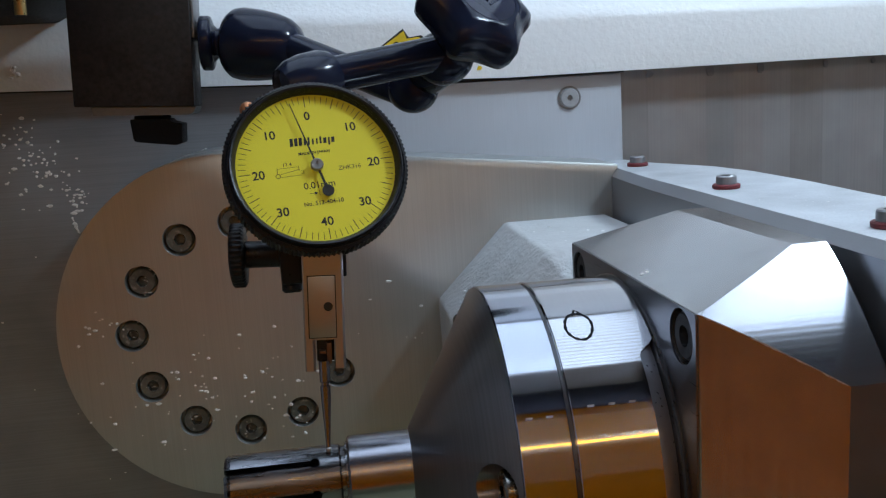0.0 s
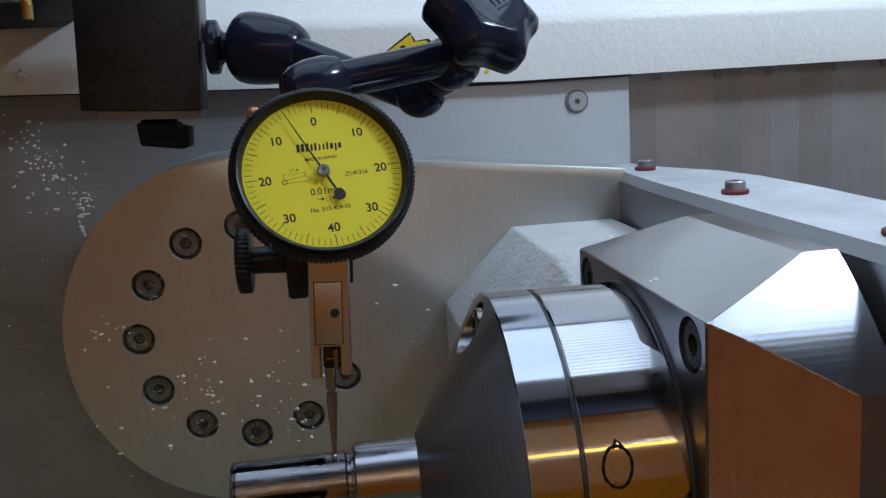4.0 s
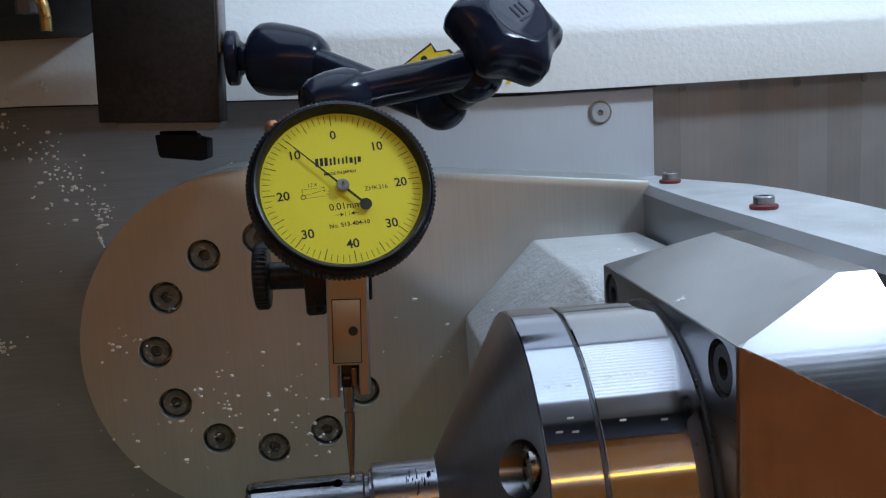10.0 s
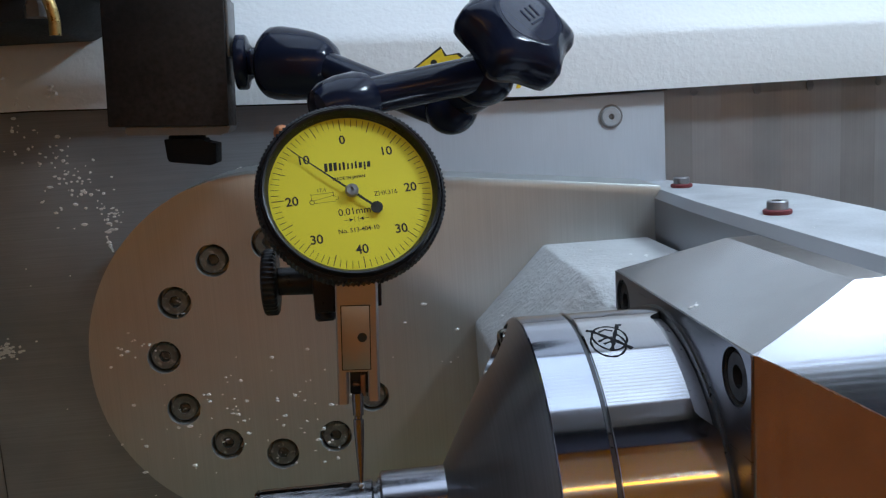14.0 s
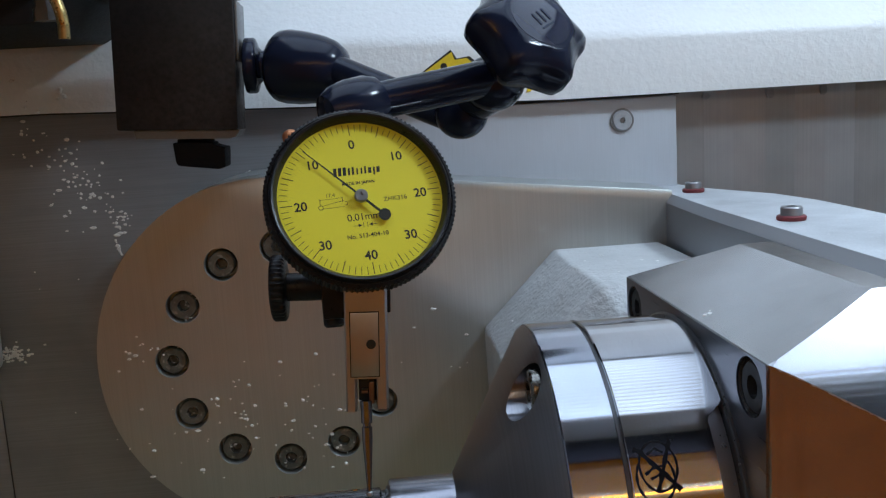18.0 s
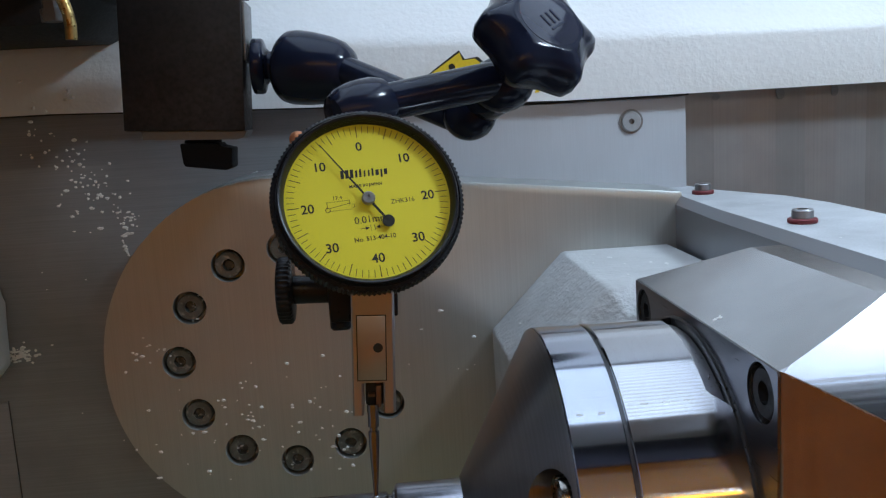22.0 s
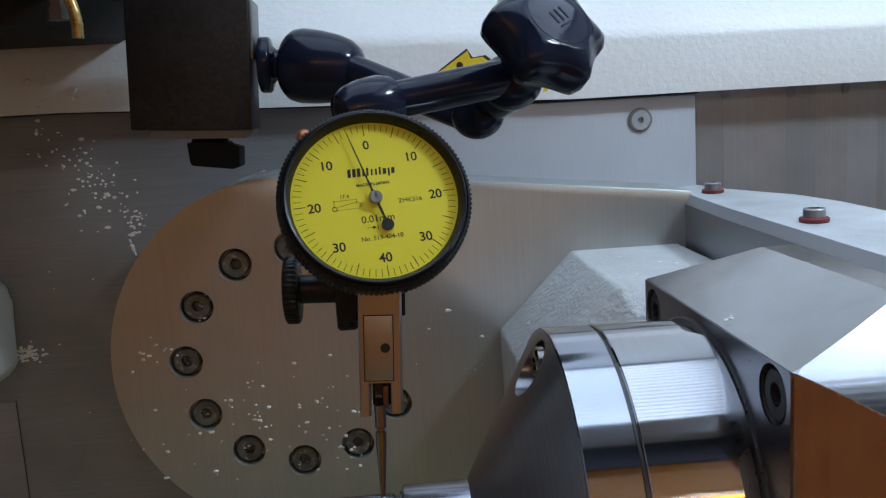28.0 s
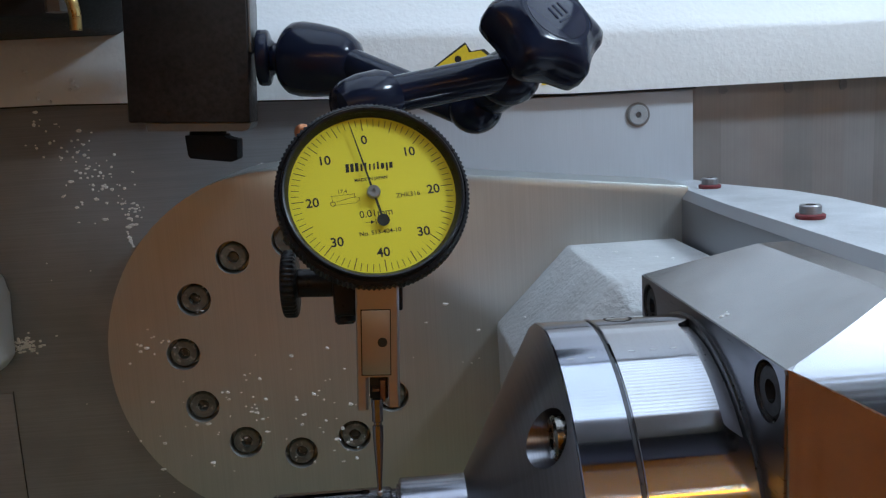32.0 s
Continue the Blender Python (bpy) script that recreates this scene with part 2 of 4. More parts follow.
M["marker"] = material("marker_ink", (0.005, 0.005, 0.007), 0.6, 0.0, spec=0.1, vary=0.3)
M["satin"] = material("satin_chrome", (0.43, 0.42, 0.39), 0.36, 0.92, vary=0.02, rough_vary=0.005)
M["brass"] = material("brass_tube", (0.42, 0.3, 0.12), 0.32, 1.0, vary=0.2, coarse=150)
M["copper"] = material("copper_pin", (0.5, 0.2, 0.09), 0.4, 0.7)
M["blade"] = material("oily_brown_blade", (0.2, 0.12, 0.08), 0.4, 0.8)
M["sticker"] = material("yellow_warning_sticker", (0.8, 0.56, 0.02), 0.5, 0.0)
M["white_chip"] = material("white_plastic_crumbs", (0.8, 0.8, 0.79), 0.5, 0.0)
M["chip"] = material("plastic_chips", (0.53, 0.53, 0.52), 0.6, 0.0)
M["grey_wall"] = material("grey_painted_sheet", (0.42, 0.42, 0.43), 0.5, 0.0, vary=0.05)
M["floor"] = material("dull_floor_sheet", (0.4, 0.45, 0.3), 0.5, 0.3, vary=0.15)
M["room"] = material("workshop_wall_paint", (0.75, 0.72, 0.66), 0.7, 0.0, vary=0.05)
M["wood"] = material("painted_workshop_floor", (0.5, 0.29, 0.34), 0.6, 0.0, vary=0.12)
# darker copy of the pleat steel: shade on every third pleat, put into colour
M["strip_shade"] = material("shaded_way_cover_steel", (0.3, 0.302, 0.305), 0.45, 0.4, grain=(1400, 10, 8), vary=0.08, rough_vary=0.05, coarse=70)
M["strip"] = material("way_cover_steel", (0.34, 0.34, 0.345), 0.42, 0.4, grain=(1400, 10, 8), vary=0.08, rough_vary=0.05, coarse=55)

led = bpy.data.materials.new("led_diffuser")
led.use_nodes = True
lb = led.node_tree.nodes["Principled BSDF"]
lb.inputs["Base Color"].default_value = (0.8, 0.8, 0.8, 1)
lb.inputs["Emission Color"].default_value = (0.62, 0.79, 1.0, 1)
lb.inputs["Emission Strength"].default_value = 2.55
M["led"] = led
# near-black: the shade inside recesses and gaps, put into colour
M["socket"] = material("recess_shade", (0.02, 0.02, 0.02), 0.5, 0.3)
M["stylus"] = material("polished_stylus", (0.27, 0.28, 0.31), 0.1, 0.95, vary=0.01, rough_vary=0.01)
M["collar"] = material("oiled_collar_steel", (0.45, 0.45, 0.47), 0.3, 0.9, vary=0.05, rough_vary=0.03)
M["panel_dark"] = material("dark_door_panel", (0.05, 0.05, 0.065), 0.5, 0.0)

amber = bpy.data.materials.new("amber_acrylic")
amber.use_nodes = True
nt = amber.node_tree
nt.nodes.remove(nt.nodes["Principled BSDF"])
clear, gloss, both = nt.nodes.new("ShaderNodeBsdfTransparent"), nt.nodes.new("ShaderNodeBsdfGlossy"), nt.nodes.new("ShaderNodeMixShader")
clear.inputs["Color"].default_value = (1.0, 0.66, 0.07, 1)
gloss.inputs["Roughness"].default_value = 0.05
both.inputs[0].default_value = 0.05
nt.links.new(clear.outputs[0], both.inputs[1])
nt.links.new(gloss.outputs[0], both.inputs[2])
nt.links.new(both.outputs[0], nt.nodes["Material Output"].inputs["Surface"])
M["amber"] = amber

glass = bpy.data.materials.new("dial_crystal")
glass.use_nodes = True
nt = glass.node_tree
nt.nodes.remove(nt.nodes["Principled BSDF"])
clear, gloss, both = nt.nodes.new("ShaderNodeBsdfTransparent"), nt.nodes.new("ShaderNodeBsdfGlossy"), nt.nodes.new("ShaderNodeMixShader")
clear.inputs["Color"].default_value = (0.97, 0.98, 0.97, 1)
gloss.inputs["Roughness"].default_value = 0.06
both.inputs[0].default_value = 0.02
nt.links.new(clear.outputs[0], both.inputs[1])
nt.links.new(gloss.outputs[0], both.inputs[2])
nt.links.new(both.outputs[0], nt.nodes["Material Output"].inputs["Surface"])
M["glass"] = glass

# ---- the work space ----
WALL_Y = 31.5
setting("wall_back", box(BM(), -450, 149, WALL_Y, WALL_Y + 12, -350, 90), M["wall_steel"], "dark oily sheet steel wall behind the trunnion arm", "wall")
setting("wall_back_upper", box(BM(), -450, 450, 90, 102, 82, 550), M["white"], "white painted upper back wall", "wall")
setting("wall_left", box(BM(), -462, -450, -460, 120, -350, 550), M["grey_wall"], "grey painted side wall of the enclosure", "wall")
setting("wall_right", box(BM(), 450, 462, -460, 120, -350, 550), M["grey_wall"], "grey painted side wall of the enclosure", "wall")
setting("floor", box(BM(), -462, 462, -460, 120, -362, -350), M["floor"], "dull steel floor of the work space", "floor")
setting("ceiling", box(BM(), -462, 462, -460, 120, 550, 562), M["room"], "white painted roof of the enclosure", "ceiling")
# beam across the back: upright front, sloped above, a chamfer between
YZ = Matrix(((0, 0, 1, 0), (1, 0, 0, 0), (0, 1, 0, 0), (0, 0, 0, 1)))
bm = BM()
rows = []
for x, low, bend in ((-450, 86.8, 110), (-77, 86.2, 108.5), (-9, 83.9, 106), (104, 80.4, 102.6), (450, 80.2, 99.5)):
    rows.append([bm.verts.new((x, y, z)) for y, z in ((24, low), (24, bend - 2.5), (24.6, bend), (26.5, bend + 2.6), (57, 151), (100, 151), (100, low))])
for A, B in zip(rows, rows[1:]):
    for k in range(7):
        bm.faces.new((A[k], A[(k + 1) % 7], B[(k + 1) % 7], B[k]))
bm.faces.new(rows[0])
bm.faces.new(rows[-1][::-1])
setting("beam", bm, M["white"], "white powder-coated beam across the machine", "beam")
# shadow gap under the beam, built as a dark strip
bm = BM()
ends = []
for x, low in ((-450, 86.8), (-77, 86.2), (-9, 83.9), (104, 80.4), (149, 80.3)):
    ends.append([bm.verts.new((x, y, z)) for y, z in ((25.5, low - 0.5), (25.5, low + 1), (WALL_Y, low + 1), (WALL_Y, low - 0.5))])
for A, B in zip(ends, ends[1:]):
    for k in range(4):
        bm.faces.new((A[k], A[(k + 1) % 4], B[(k + 1) % 4], B[k]))
bm.faces.new(ends[0])
bm.faces.new(ends[-1][::-1])
setting("trim", bm, M["socket"], "dark strip standing for the shadow gap under the white beam", "trim")
# amber door in front, behind the camera
door = thing("door_1", 0, -455, 0, "amber acrylic sliding door in a grey frame", "door", kind="structure")
part("door_panel", box(BM(), -450, 450, -460, -450, -350, -170), M["floor"], door, "grey lower panel")
part("door_panel", box(BM(), -450, 450, -460, -450, 350, 550), M["panel_dark"], door, "dark grey upper panel")
pane = part("pane", box(BM(), -450, 450, -457, -452, -170, 350), M["amber"], door, "clear amber acrylic pane")
pane.visible_shadow = False
setting("workshop_wall", box(BM(), -900, 900, -1120, -1100, -500, 900), M["room"], "plain cream workshop wall beyond the door", "wall")
setting("workshop_floor", box(BM(), -900, 900, -1100, -462, -220, -200), M["wood"], "worn red-brown painted workshop floor", "floor")
setting("workshop_ceiling", box(BM(), -900, 900, -1100, -462, 900, 920), M["room"], "cream workshop ceiling", "ceiling")
setting("workshop_wall_left", box(BM(), -920, -900, -1100, -462, -500, 900), M["room"], "plain cream workshop wall", "wall")
setting("workshop_wall_right", box(BM(), 900, 920, -1100, -462, -500, 900), M["room"], "plain cream workshop wall", "wall")
lamp = thing("ceiling_lamp", -40, -100, 480, "ribbed white LED panel under the enclosure roof", "lamp")
part("housing", box(BM(), -345, 260, -283, 80, 474, 495, 3), M["white"], lamp)
for k in range(17):
    y = -270 + 20.5 * k
    part("led_rib", box(BM(), -335, 254, y, y + 13, 470, 475, 1.5), M["led"], lamp, "glowing LED rib")
lamp = thing("ceiling_lamp", 340, -100, 480, "short ribbed white LED panel under the enclosure roof", "lamp")
part("housing", box(BM(), 282, 445, -365, 80, 474, 495, 3), M["white"], lamp)
for k in range(21):
    y = -352 + 20.5 * k
    part("led_rib", box(BM(), 290, 436, y, y + 13, 470, 475, 1.5), M["led"], lamp, "glowing LED rib")
work = thing("work_lamp", 330, -165, 345, "small bright LED work lamp on a wall bracket", "lamp")
bm = box(BM(), -30, 30, -30, 30, 4, 22, 3)
bm.transform(Matrix.Scale(1000, 4) @ look((0.325, -0.165, 0.330), (0.17, -0.11, 0.0)) @ Matrix.Scale(0.001, 4))
part("housing", bm, M["white"], work)
part("bracket", box(BM(), 340, 450, -172, -158, 345, 355, 1), M["grey_wall"], work)

# ---- way cover at the back right ----
cover = thing("way_cover", 210, 45, 45, "folded grey steel way cover with upright pleats", "way cover", kind="structure")
x = 149.5
k = 0
random.seed(4)
while x < 330:
    w = 11.5 + 2.5 * random.random()
    bm = BM()
    lift = 0.5 if k % 2 else 0.0
    prism(bm, [(x, 34.6 - lift), (x + w, 34.6 - 0.5 + lift), (x + w, 37), (x, 39)], -60, 84)
    part("pleat", bm, M["strip" if k % 3 else "strip_shade"], cover, smooth=0)
    x += w
    k += 1
setting("wall_back_right", box(BM(), 149.5, 450, 56, 66, -350, 82), M["wall_steel"], "grey steel wall behind the way cover", "wall")

# bright cover plate screwed on the wall
plate = thing("cover_plate", 60, 29, 60, "satin aluminium cover plate held by a socket screw", "cover plate")
part("sheet", box(BM(), 36, 148.9, 28.5, WALL_Y, 20, 79.6, 0.3), M["plate"], plate)


def socket_screw(parent, p, axis, r, h, hexr, mat, name="screw", floor=None):
    """A socket-head screw whose head's outer face is centred on p and looks along axis."""
    p, axis = Vector(p), Vector(axis).normalized()
    bm = BM()
    lathe(bm, [(-h, r), (-r * 0.12, r), (0, r * 0.9), (0, hexr)], p, p + axis, 28, closed=False)
    m = Matrix.Translation(p) @ frame_along(p, p + axis)
    top = [bm.verts.new(m @ Vector((hexr * math.cos(k * math.pi / 3), hexr * math.sin(k * math.pi / 3), -0.02))) for k in range(6)]
    low = [bm.verts.new(m @ Vector((hexr * math.cos(k * math.pi / 3), hexr * math.sin(k * math.pi / 3), -h * 0.6))) for k in range(6)]
    for k in range(6):
        bm.faces.new((top[k], top[(k + 1) % 6], low[(k + 1) % 6], low[k]))
    ob = part(name, bm, mat, parent, smooth=30)
    bm = BM()
    bm.faces.new([bm.verts.new(m @ Vector((hexr * 1.02 * math.cos(k * math.pi / 3), hexr * 1.02 * math.sin(k * math.pi / 3), -h * 0.55))) for k in range(6)])
    part("socket", bm, floor or M["socket"], ob, smooth=0)
    return ob


ps = socket_screw(plate, (128.1, 27.2, 71.4), (0, -1, 0), 3.7, 1.4, 1.1, M["plate_screw"], floor=M["pole"])
part("washer", lathe(BM(), [(0, 4.5), (0.6, 4.5)], (128.1, 28.6, 71.4), (128.1, 27, 71.4), 28), M["pole"], plate)

# warning sticker on the beam, torn
st = thing("warning_sticker", 74, 23.6, 92, "yellow warning sticker with black edge on the white beam", "sticker")
part("paper", prism(BM(), [(52, 90.5), (65.6, 99.4), (66.6, 96.6), (71, 97), (78, 91), (60, 84)], 23.6, 23.9, XZ), M["sticker"], st)
part("border", prism(BM(), [(51, 90.3), (65.4, 100.2), (67.4, 97.0), (72, 97.6), (79.5, 91), (59, 83.2)], 23.75, 23.95, XZ), M["ink"], st)
part("printed_mark", lathe(BM(), [(0, 1.2), (0.1, 1.2)], (62.6, 23.6, 94.5), (62.6, 20, 94.5), 20), M["ink"], st)

# ---- trunnion arm: round end with a bolt circle, and the side arm towards the camera ----
arm = thing("trunnion_arm", 0, 15, 0, "brushed steel trunnion arm with round end and bolt circle", "machine arm")
R = 62.0
outline = []
for k in range(61):
    a = radians(83.5 + 193 * k / 60)
    outline.append((R * math.cos(a), R * math.sin(a)))
outline += [(150, -46), (150, 45.0), (137.6, 45.0), (137.0, 47.4)]
# the straight upper edge is chamfered
n = len(outline)
lowered = [(x, z - 1.5 * (1 if k >= n - 2 else max(0.0, 1 - k / 10) if k < 10 else 0)) for k, (x, z) in enumerate(outline)]
bm = BM()
rows = [[bm.verts.new((x, y, z)) for x, z in line] for y, line in ((0, lowered), (0.75, outline), (WALL_Y, outline))]
for A, B in zip(rows, rows[1:]):
    for k in range(n):
        bm.faces.new((A[k], A[(k + 1) % n], B[(k + 1) % n], B[k]))
bm.faces.new(rows[0][::-1])
bm.faces.new(rows[-1])
body = part("arm_plate", bm, M["brushed"], arm, smooth=20)
tool = BM()
BOLTS = [(37.4 * math.cos(radians(88.8 + 30 * k)), 37.4 * math.sin(radians(88.8 + 30 * k))) for k in range(9)]
for bx, bz in BOLTS:
    lathe(tool, [(0, 6.15), (1.3, 5.5), (7.5, 5.5)], (bx, -1.0, bz), (bx, 5, bz), 32)
finish(tool)
cut(body, part("cutter", tool, M["brushed"], arm))
for bx, bz in BOLTS:
    b = socket_screw(arm, (bx, 1.1, bz), (0, -1, 0), 4.55, 5.4, 2.0, M["bolt"], "bolt", M["bolt"])

# side arm: a wall towards the camera with a ledge on top, its inner edge chamfered
sheet = [(139, 32), (136.6, -2), (134.4, -40), (133.7, -81), (133.1, -112), (132.5, -154), (132, -200)]
inner = [(x - 2.0, y) for x, y in sheet]
outer = [(150, 32), (154, 11), (165.6, -18), (168.4, -40), (168, -76), (166.2, -102), (164, -160), (160, -200)]
bm = BM()
prism(bm, inner + outer[::-1], -70, 43.1)
part("side_wall", bm, M["arm_side"], arm, "milled aluminium side wall")
bm = BM()
rows = [[bm.verts.new((x, y, 43.12)), bm.verts.new((x + 2.0, y, 45.9))] for x, y in inner]
for A, B in zip(rows, rows[1:]):
    bm.faces.new((A[0], B[0], B[1], A[1]))
part("bevel_strip", bm, M["bevel"], arm, "bare bevelled edge of the side wall")
bm = BM()
prism(bm, [(x + 0.02, y) for x, y in sheet] + [(x - 0.5, y) for x, y in outer[::-1]], 43.12, 46.0)
part("ledge", bm, M["ledge"], arm, "bead-blasted aluminium ledge")
for sx, sy in ((145.1, 1.8), (142.5, -75.4), (141.4, -149.0)):
    w = part("washer", lathe(BM(), [(0, 3.5), (0.2, 3.7), (1.0, 3.75), (1.3, 3.4)], (sx, sy, 46.0), (sx, sy, 50), 28), M["red"], arm, "red fibre washer")
    socket_screw(w, (sx, sy, 49.6), (0, 0, 1), 2.75, 2.4, 1.4, M["cap_screw"], "screw")

# ---- white casting in front of the plate ----
cast = thing("gear_housing", 105, -30, 0, "white housing with sandy paint and angled corners", "housing")
prof = [(70.2, -60), (69.3, 4.2), (94.6, 29.8), (132, 29.8), (132, -60)]
bm = BM()
lo = [bm.verts.new((x, -0.2, z)) for x, z in prof]
mid = [bm.verts.new((x, -62, z)) for x, z in prof]
hi = [bm.verts.new((x, y, z)) for (x, z), y in zip([(77, -56), (76.2, 1.4), (97.6, 23.0), (130, 23.0), (130, -56)], [-70] * 5)]
for A, B in ((lo, mid), (mid, hi)):
    for k in range(5):
        bm.faces.new((A[k], A[(k + 1) % 5], B[(k + 1) % 5], B[k]))
bm.faces.new(lo[::-1])
bm.faces.new(hi)
bm.faces.ensure_lookup_table()
bmesh.ops.bevel(bm, geom=list(bm.edges), offset=1.0, segments=3, affect="EDGES", profile=0.5)
part("body", bm, M["white_rough"], cast, smooth=50)
bm = BM()
box(bm, 99, 128, -73.5, -70.5, -50, 18, 1.0)
part("front_cover", bm, M["white_rough"], cast, smooth=50)

# ---- spindle block ----
blk = thing("spindle_block", 110, -120, 0, "bare ground steel spindle block beside the white housing", "spindle block")
top = lambda x: 35.4 + 0.388 * (x - 97.15)
bm = BM()
SHOULDER = []
for k in range(25):
    t = k / 24
    y, z = -149.6 - 20.8 * t, 44.5 - 15.5 * t - 6.0 * t * t
    SHOULDER.append((max(97.2, 97.15 + (z - 35.4) / 0.388, 97.15 + (-159.7 - y) * 2.15), y, z))
hull(bm, [(x, y, z - 0.06) for x, y, z in SHOULDER] + [(127.7, y, z - 0.06) for x, y, z in SHOULDER] + [(97.15, -80.5, top(97.15)), (120, -95.5, top(120)), (97.15, -159.5, top(97.15)), (120, -149.5, top(120)), (124, -149.5, 44.4), (124, -96, 44.4),
          (97.15, -160, -60), (120, -170.4, -60), (97.15, -80.5, -60), (124, -96, -60),
          (127.7, -170.4, -60), (127.7, -96, 44.4), (127.7, -96, -60)])
block_body = part("body", bm, M["block"], blk, smooth=20)
# the shoulder: a gently rounded milled face between the top and the front
bm = BM()
rows = []
for k in range(313):
    i, q = min(k // 13, 23), k / 13 - min(k // 13, 23)
    left, y, z = Vector(SHOULDER[i]).lerp(SHOULDER[i + 1], q)
    z += 0.0026 * math.sin(k * 6.283 / 13) * (0.7 + 0.3 * math.sin(k * 0.19)) * min(1, k / 13, (312 - k) / 60)
    rows.append([bm.verts.new((left, y, z)), bm.verts.new((127.7, y, z))])
for A, B in zip(rows, rows[1:]):
    bm.faces.new((A[0], A[1], B[1], B[0]))
part("shoulder", bm, M["milled"], blk, "bright milled shoulder", smooth=40)
# burr along the edge between the shoulder and the front
random.seed(21)
bm = BM()
edge = [Vector(p) for p in SHOULDER if p[0] > 97.3]
fine = [a.lerp(b, q / 5) for a, b in zip(edge, edge[1:]) for q in range(5)]
prev = None
for p in fine:
    w = 0.12 + 0.3 * random.random() ** 2
    row = [bm.verts.new(p + Vector((-0.02, -0.05, 0.04))), bm.verts.new(p + Vector((-0.02, -0.05, 0.04 - w)))]
    if prev:
        bm.faces.new((prev[0], prev[1], row[1], row[0]))
    prev = row
part("worn_edge", bm, M["burr"], blk, "bare uneven burr along the edge")
# screws deep in dark counterbores
tool = BM()
FACE = ((-87.0, 28.7), (-153.2, 29.6))
for fy, fz in FACE:
    lathe(tool, [(0, 5.4), (7, 5.4)], (96.0, fy, fz), (103, fy, fz), 32)
finish(tool)
cut(block_body, part("cutter", tool, M["block"], blk), 13)
# thin sheet, darker than the block's other faces, laid over its side
side = part("side_face", prism(BM(), [(-80.5, 35.3), (-80.5, -60), (-159.9, -60), (-159.9, 34.6), (-159.5, 35.3)], 96.75, 97.18, Matrix(((0, 0, 1, 0), (1, 0, 0, 0), (0, 1, 0, 0), (0, 0, 0, 1)))), M["dark_face"], blk, "thin dark sheet over the side face")
tool = BM()
for fy, fz in FACE:
    lathe(tool, [(0, 5.4), (7, 5.4)], (94.0, fy, fz), (103, fy, fz), 32)
finish(tool)
cut(side, part("cutter", tool, M["block"], blk), 13)
for fy, fz in FACE:
    socket_screw(blk, (97.3, fy, fz), (-1, 0, 0), 4.7, 3.0, 2.1, M["oxide"], "screw", M["socket"])
AY, AZ = -117.4, -5.9
part("nose_flange", lathe(BM(), [(0, 39.6), (0.9, 39.6), (1.2, 39.2), (1.2, 37.0), (6.0, 36.0), (6.0, 30)], (97.1, AY, AZ), (88, AY, AZ), 96), M["dark_steel"], blk, "blackened steel flange")

# ---- turning chuck on the spindle ----
chuck = thing("spindle_chuck", 65, AY, AZ, "polished steel chuck with conical nose and clamping collet", "chuck")


def ring_at(bm, x0, profile, seg=160):
    return lathe(bm, profile, (x0 - 65, 0, 0), (x0 - 64, 0, 0), seg)


CR = 39.3
cone = part("cone", ring_at(BM(), 46.6, [(0, 7.6), (18.0, CR - 0.5), (18.4, CR - 0.15), (18.5, 36.5), (18.5, 8)]), M["cone"], chuck, "dark turned cone", local=True, smooth=25)
tool = BM()
HOLE0 = 12.0


def polar(x, r, deg):
    """A point of the chuck: deg 0 looks to the camera, 90 up."""
    a = radians(deg)
    return (x - 65, -r * math.cos(a), r * math.sin(a))


for k in range(3):
    c = polar(40, 32.6, HOLE0 + 120 * k)
    lathe(tool, [(0, 5.5), (34, 5.5)], c, (c[0] + 1, c[1], c[2]), 40)
finish(tool)
cut(cone, part("cutter", tool, M["bore"], chuck, local=True))
part("front_ring", ring_at(BM(), 65.15, [(0, 36.8), (0, CR - 0.2), (0.2, CR), (9.9, CR), (10.2, CR - 0.35), (10.2, 36.8)]), M["front_ring"], chuck, "polished front ring", local=True, smooth=25)
part("groove", ring_at(BM(), 74.8, [(0, CR - 0.6), (2.2, CR - 0.6)]), M["dark_steel"], chuck, "dark parting groove", local=True)
# rear ring with four ramped bayonet steps
bm = BM()
seg = 240
front, lip, rear, inside = [], [], [], []
for k in range(seg):
    deg = 360 * k / seg
    s = (deg - 49.0) % 90                 # four lugs, with slanted flanks
    ramp = 92.2 + 3.6 * max(0.0, min(1.0, s / 4.5, (48.0 - s) / 5.0))
    for ring, x, r in ((front, 76.0, CR - 0.35), (lip, 76.3, CR), (rear, ramp, CR), (inside, ramp + 0.2, 34.0)):
        ring.append(bm.verts.new(polar(x, r, deg)))
for A, B in ((front, lip), (lip, rear), (rear, inside)):
    for k in range(seg):
        bm.faces.new((A[k], A[(k + 1) % seg], B[(k + 1) % seg], B[k]))
part("rear_ring", bm, M["polished"], chuck, "polished rear ring with bayonet ramps", local=True, smooth=40)
part("collar", ring_at(BM(), 86, [(0, 38.6), (6.5, 38.6), (9.6, 37.6), (9.6, 33)]), M["collar"], chuck, "oiled steel collar", local=True)
for k in range(3):
    p = Vector(polar(62.5, 32.6, HOLE0 + 120 * k))
    bm = BM()
    lathe(bm, [(-4, 4.3), (0, 4.3), (0.5, 3.8), (0.5, 2.2), (-1.6, 2.2)], p, p - Vector((1, 0, 0)), 28, closed=False)
    lathe(bm, [(-1.6, 2.25), (-1.7, 2.25)], p, p - Vector((1, 0, 0)), 6)
    part("screw", bm, M["bore_dark"], chuck, local=True)
collet = part("collet", ring_at(BM(), 33.0, [(0, 7.2), (0, 7.8), (0.5, 8.4), (14.5, 8.4), (14.5, 5)], 64), M["collet"], chuck, "polished collet shank", local=True)
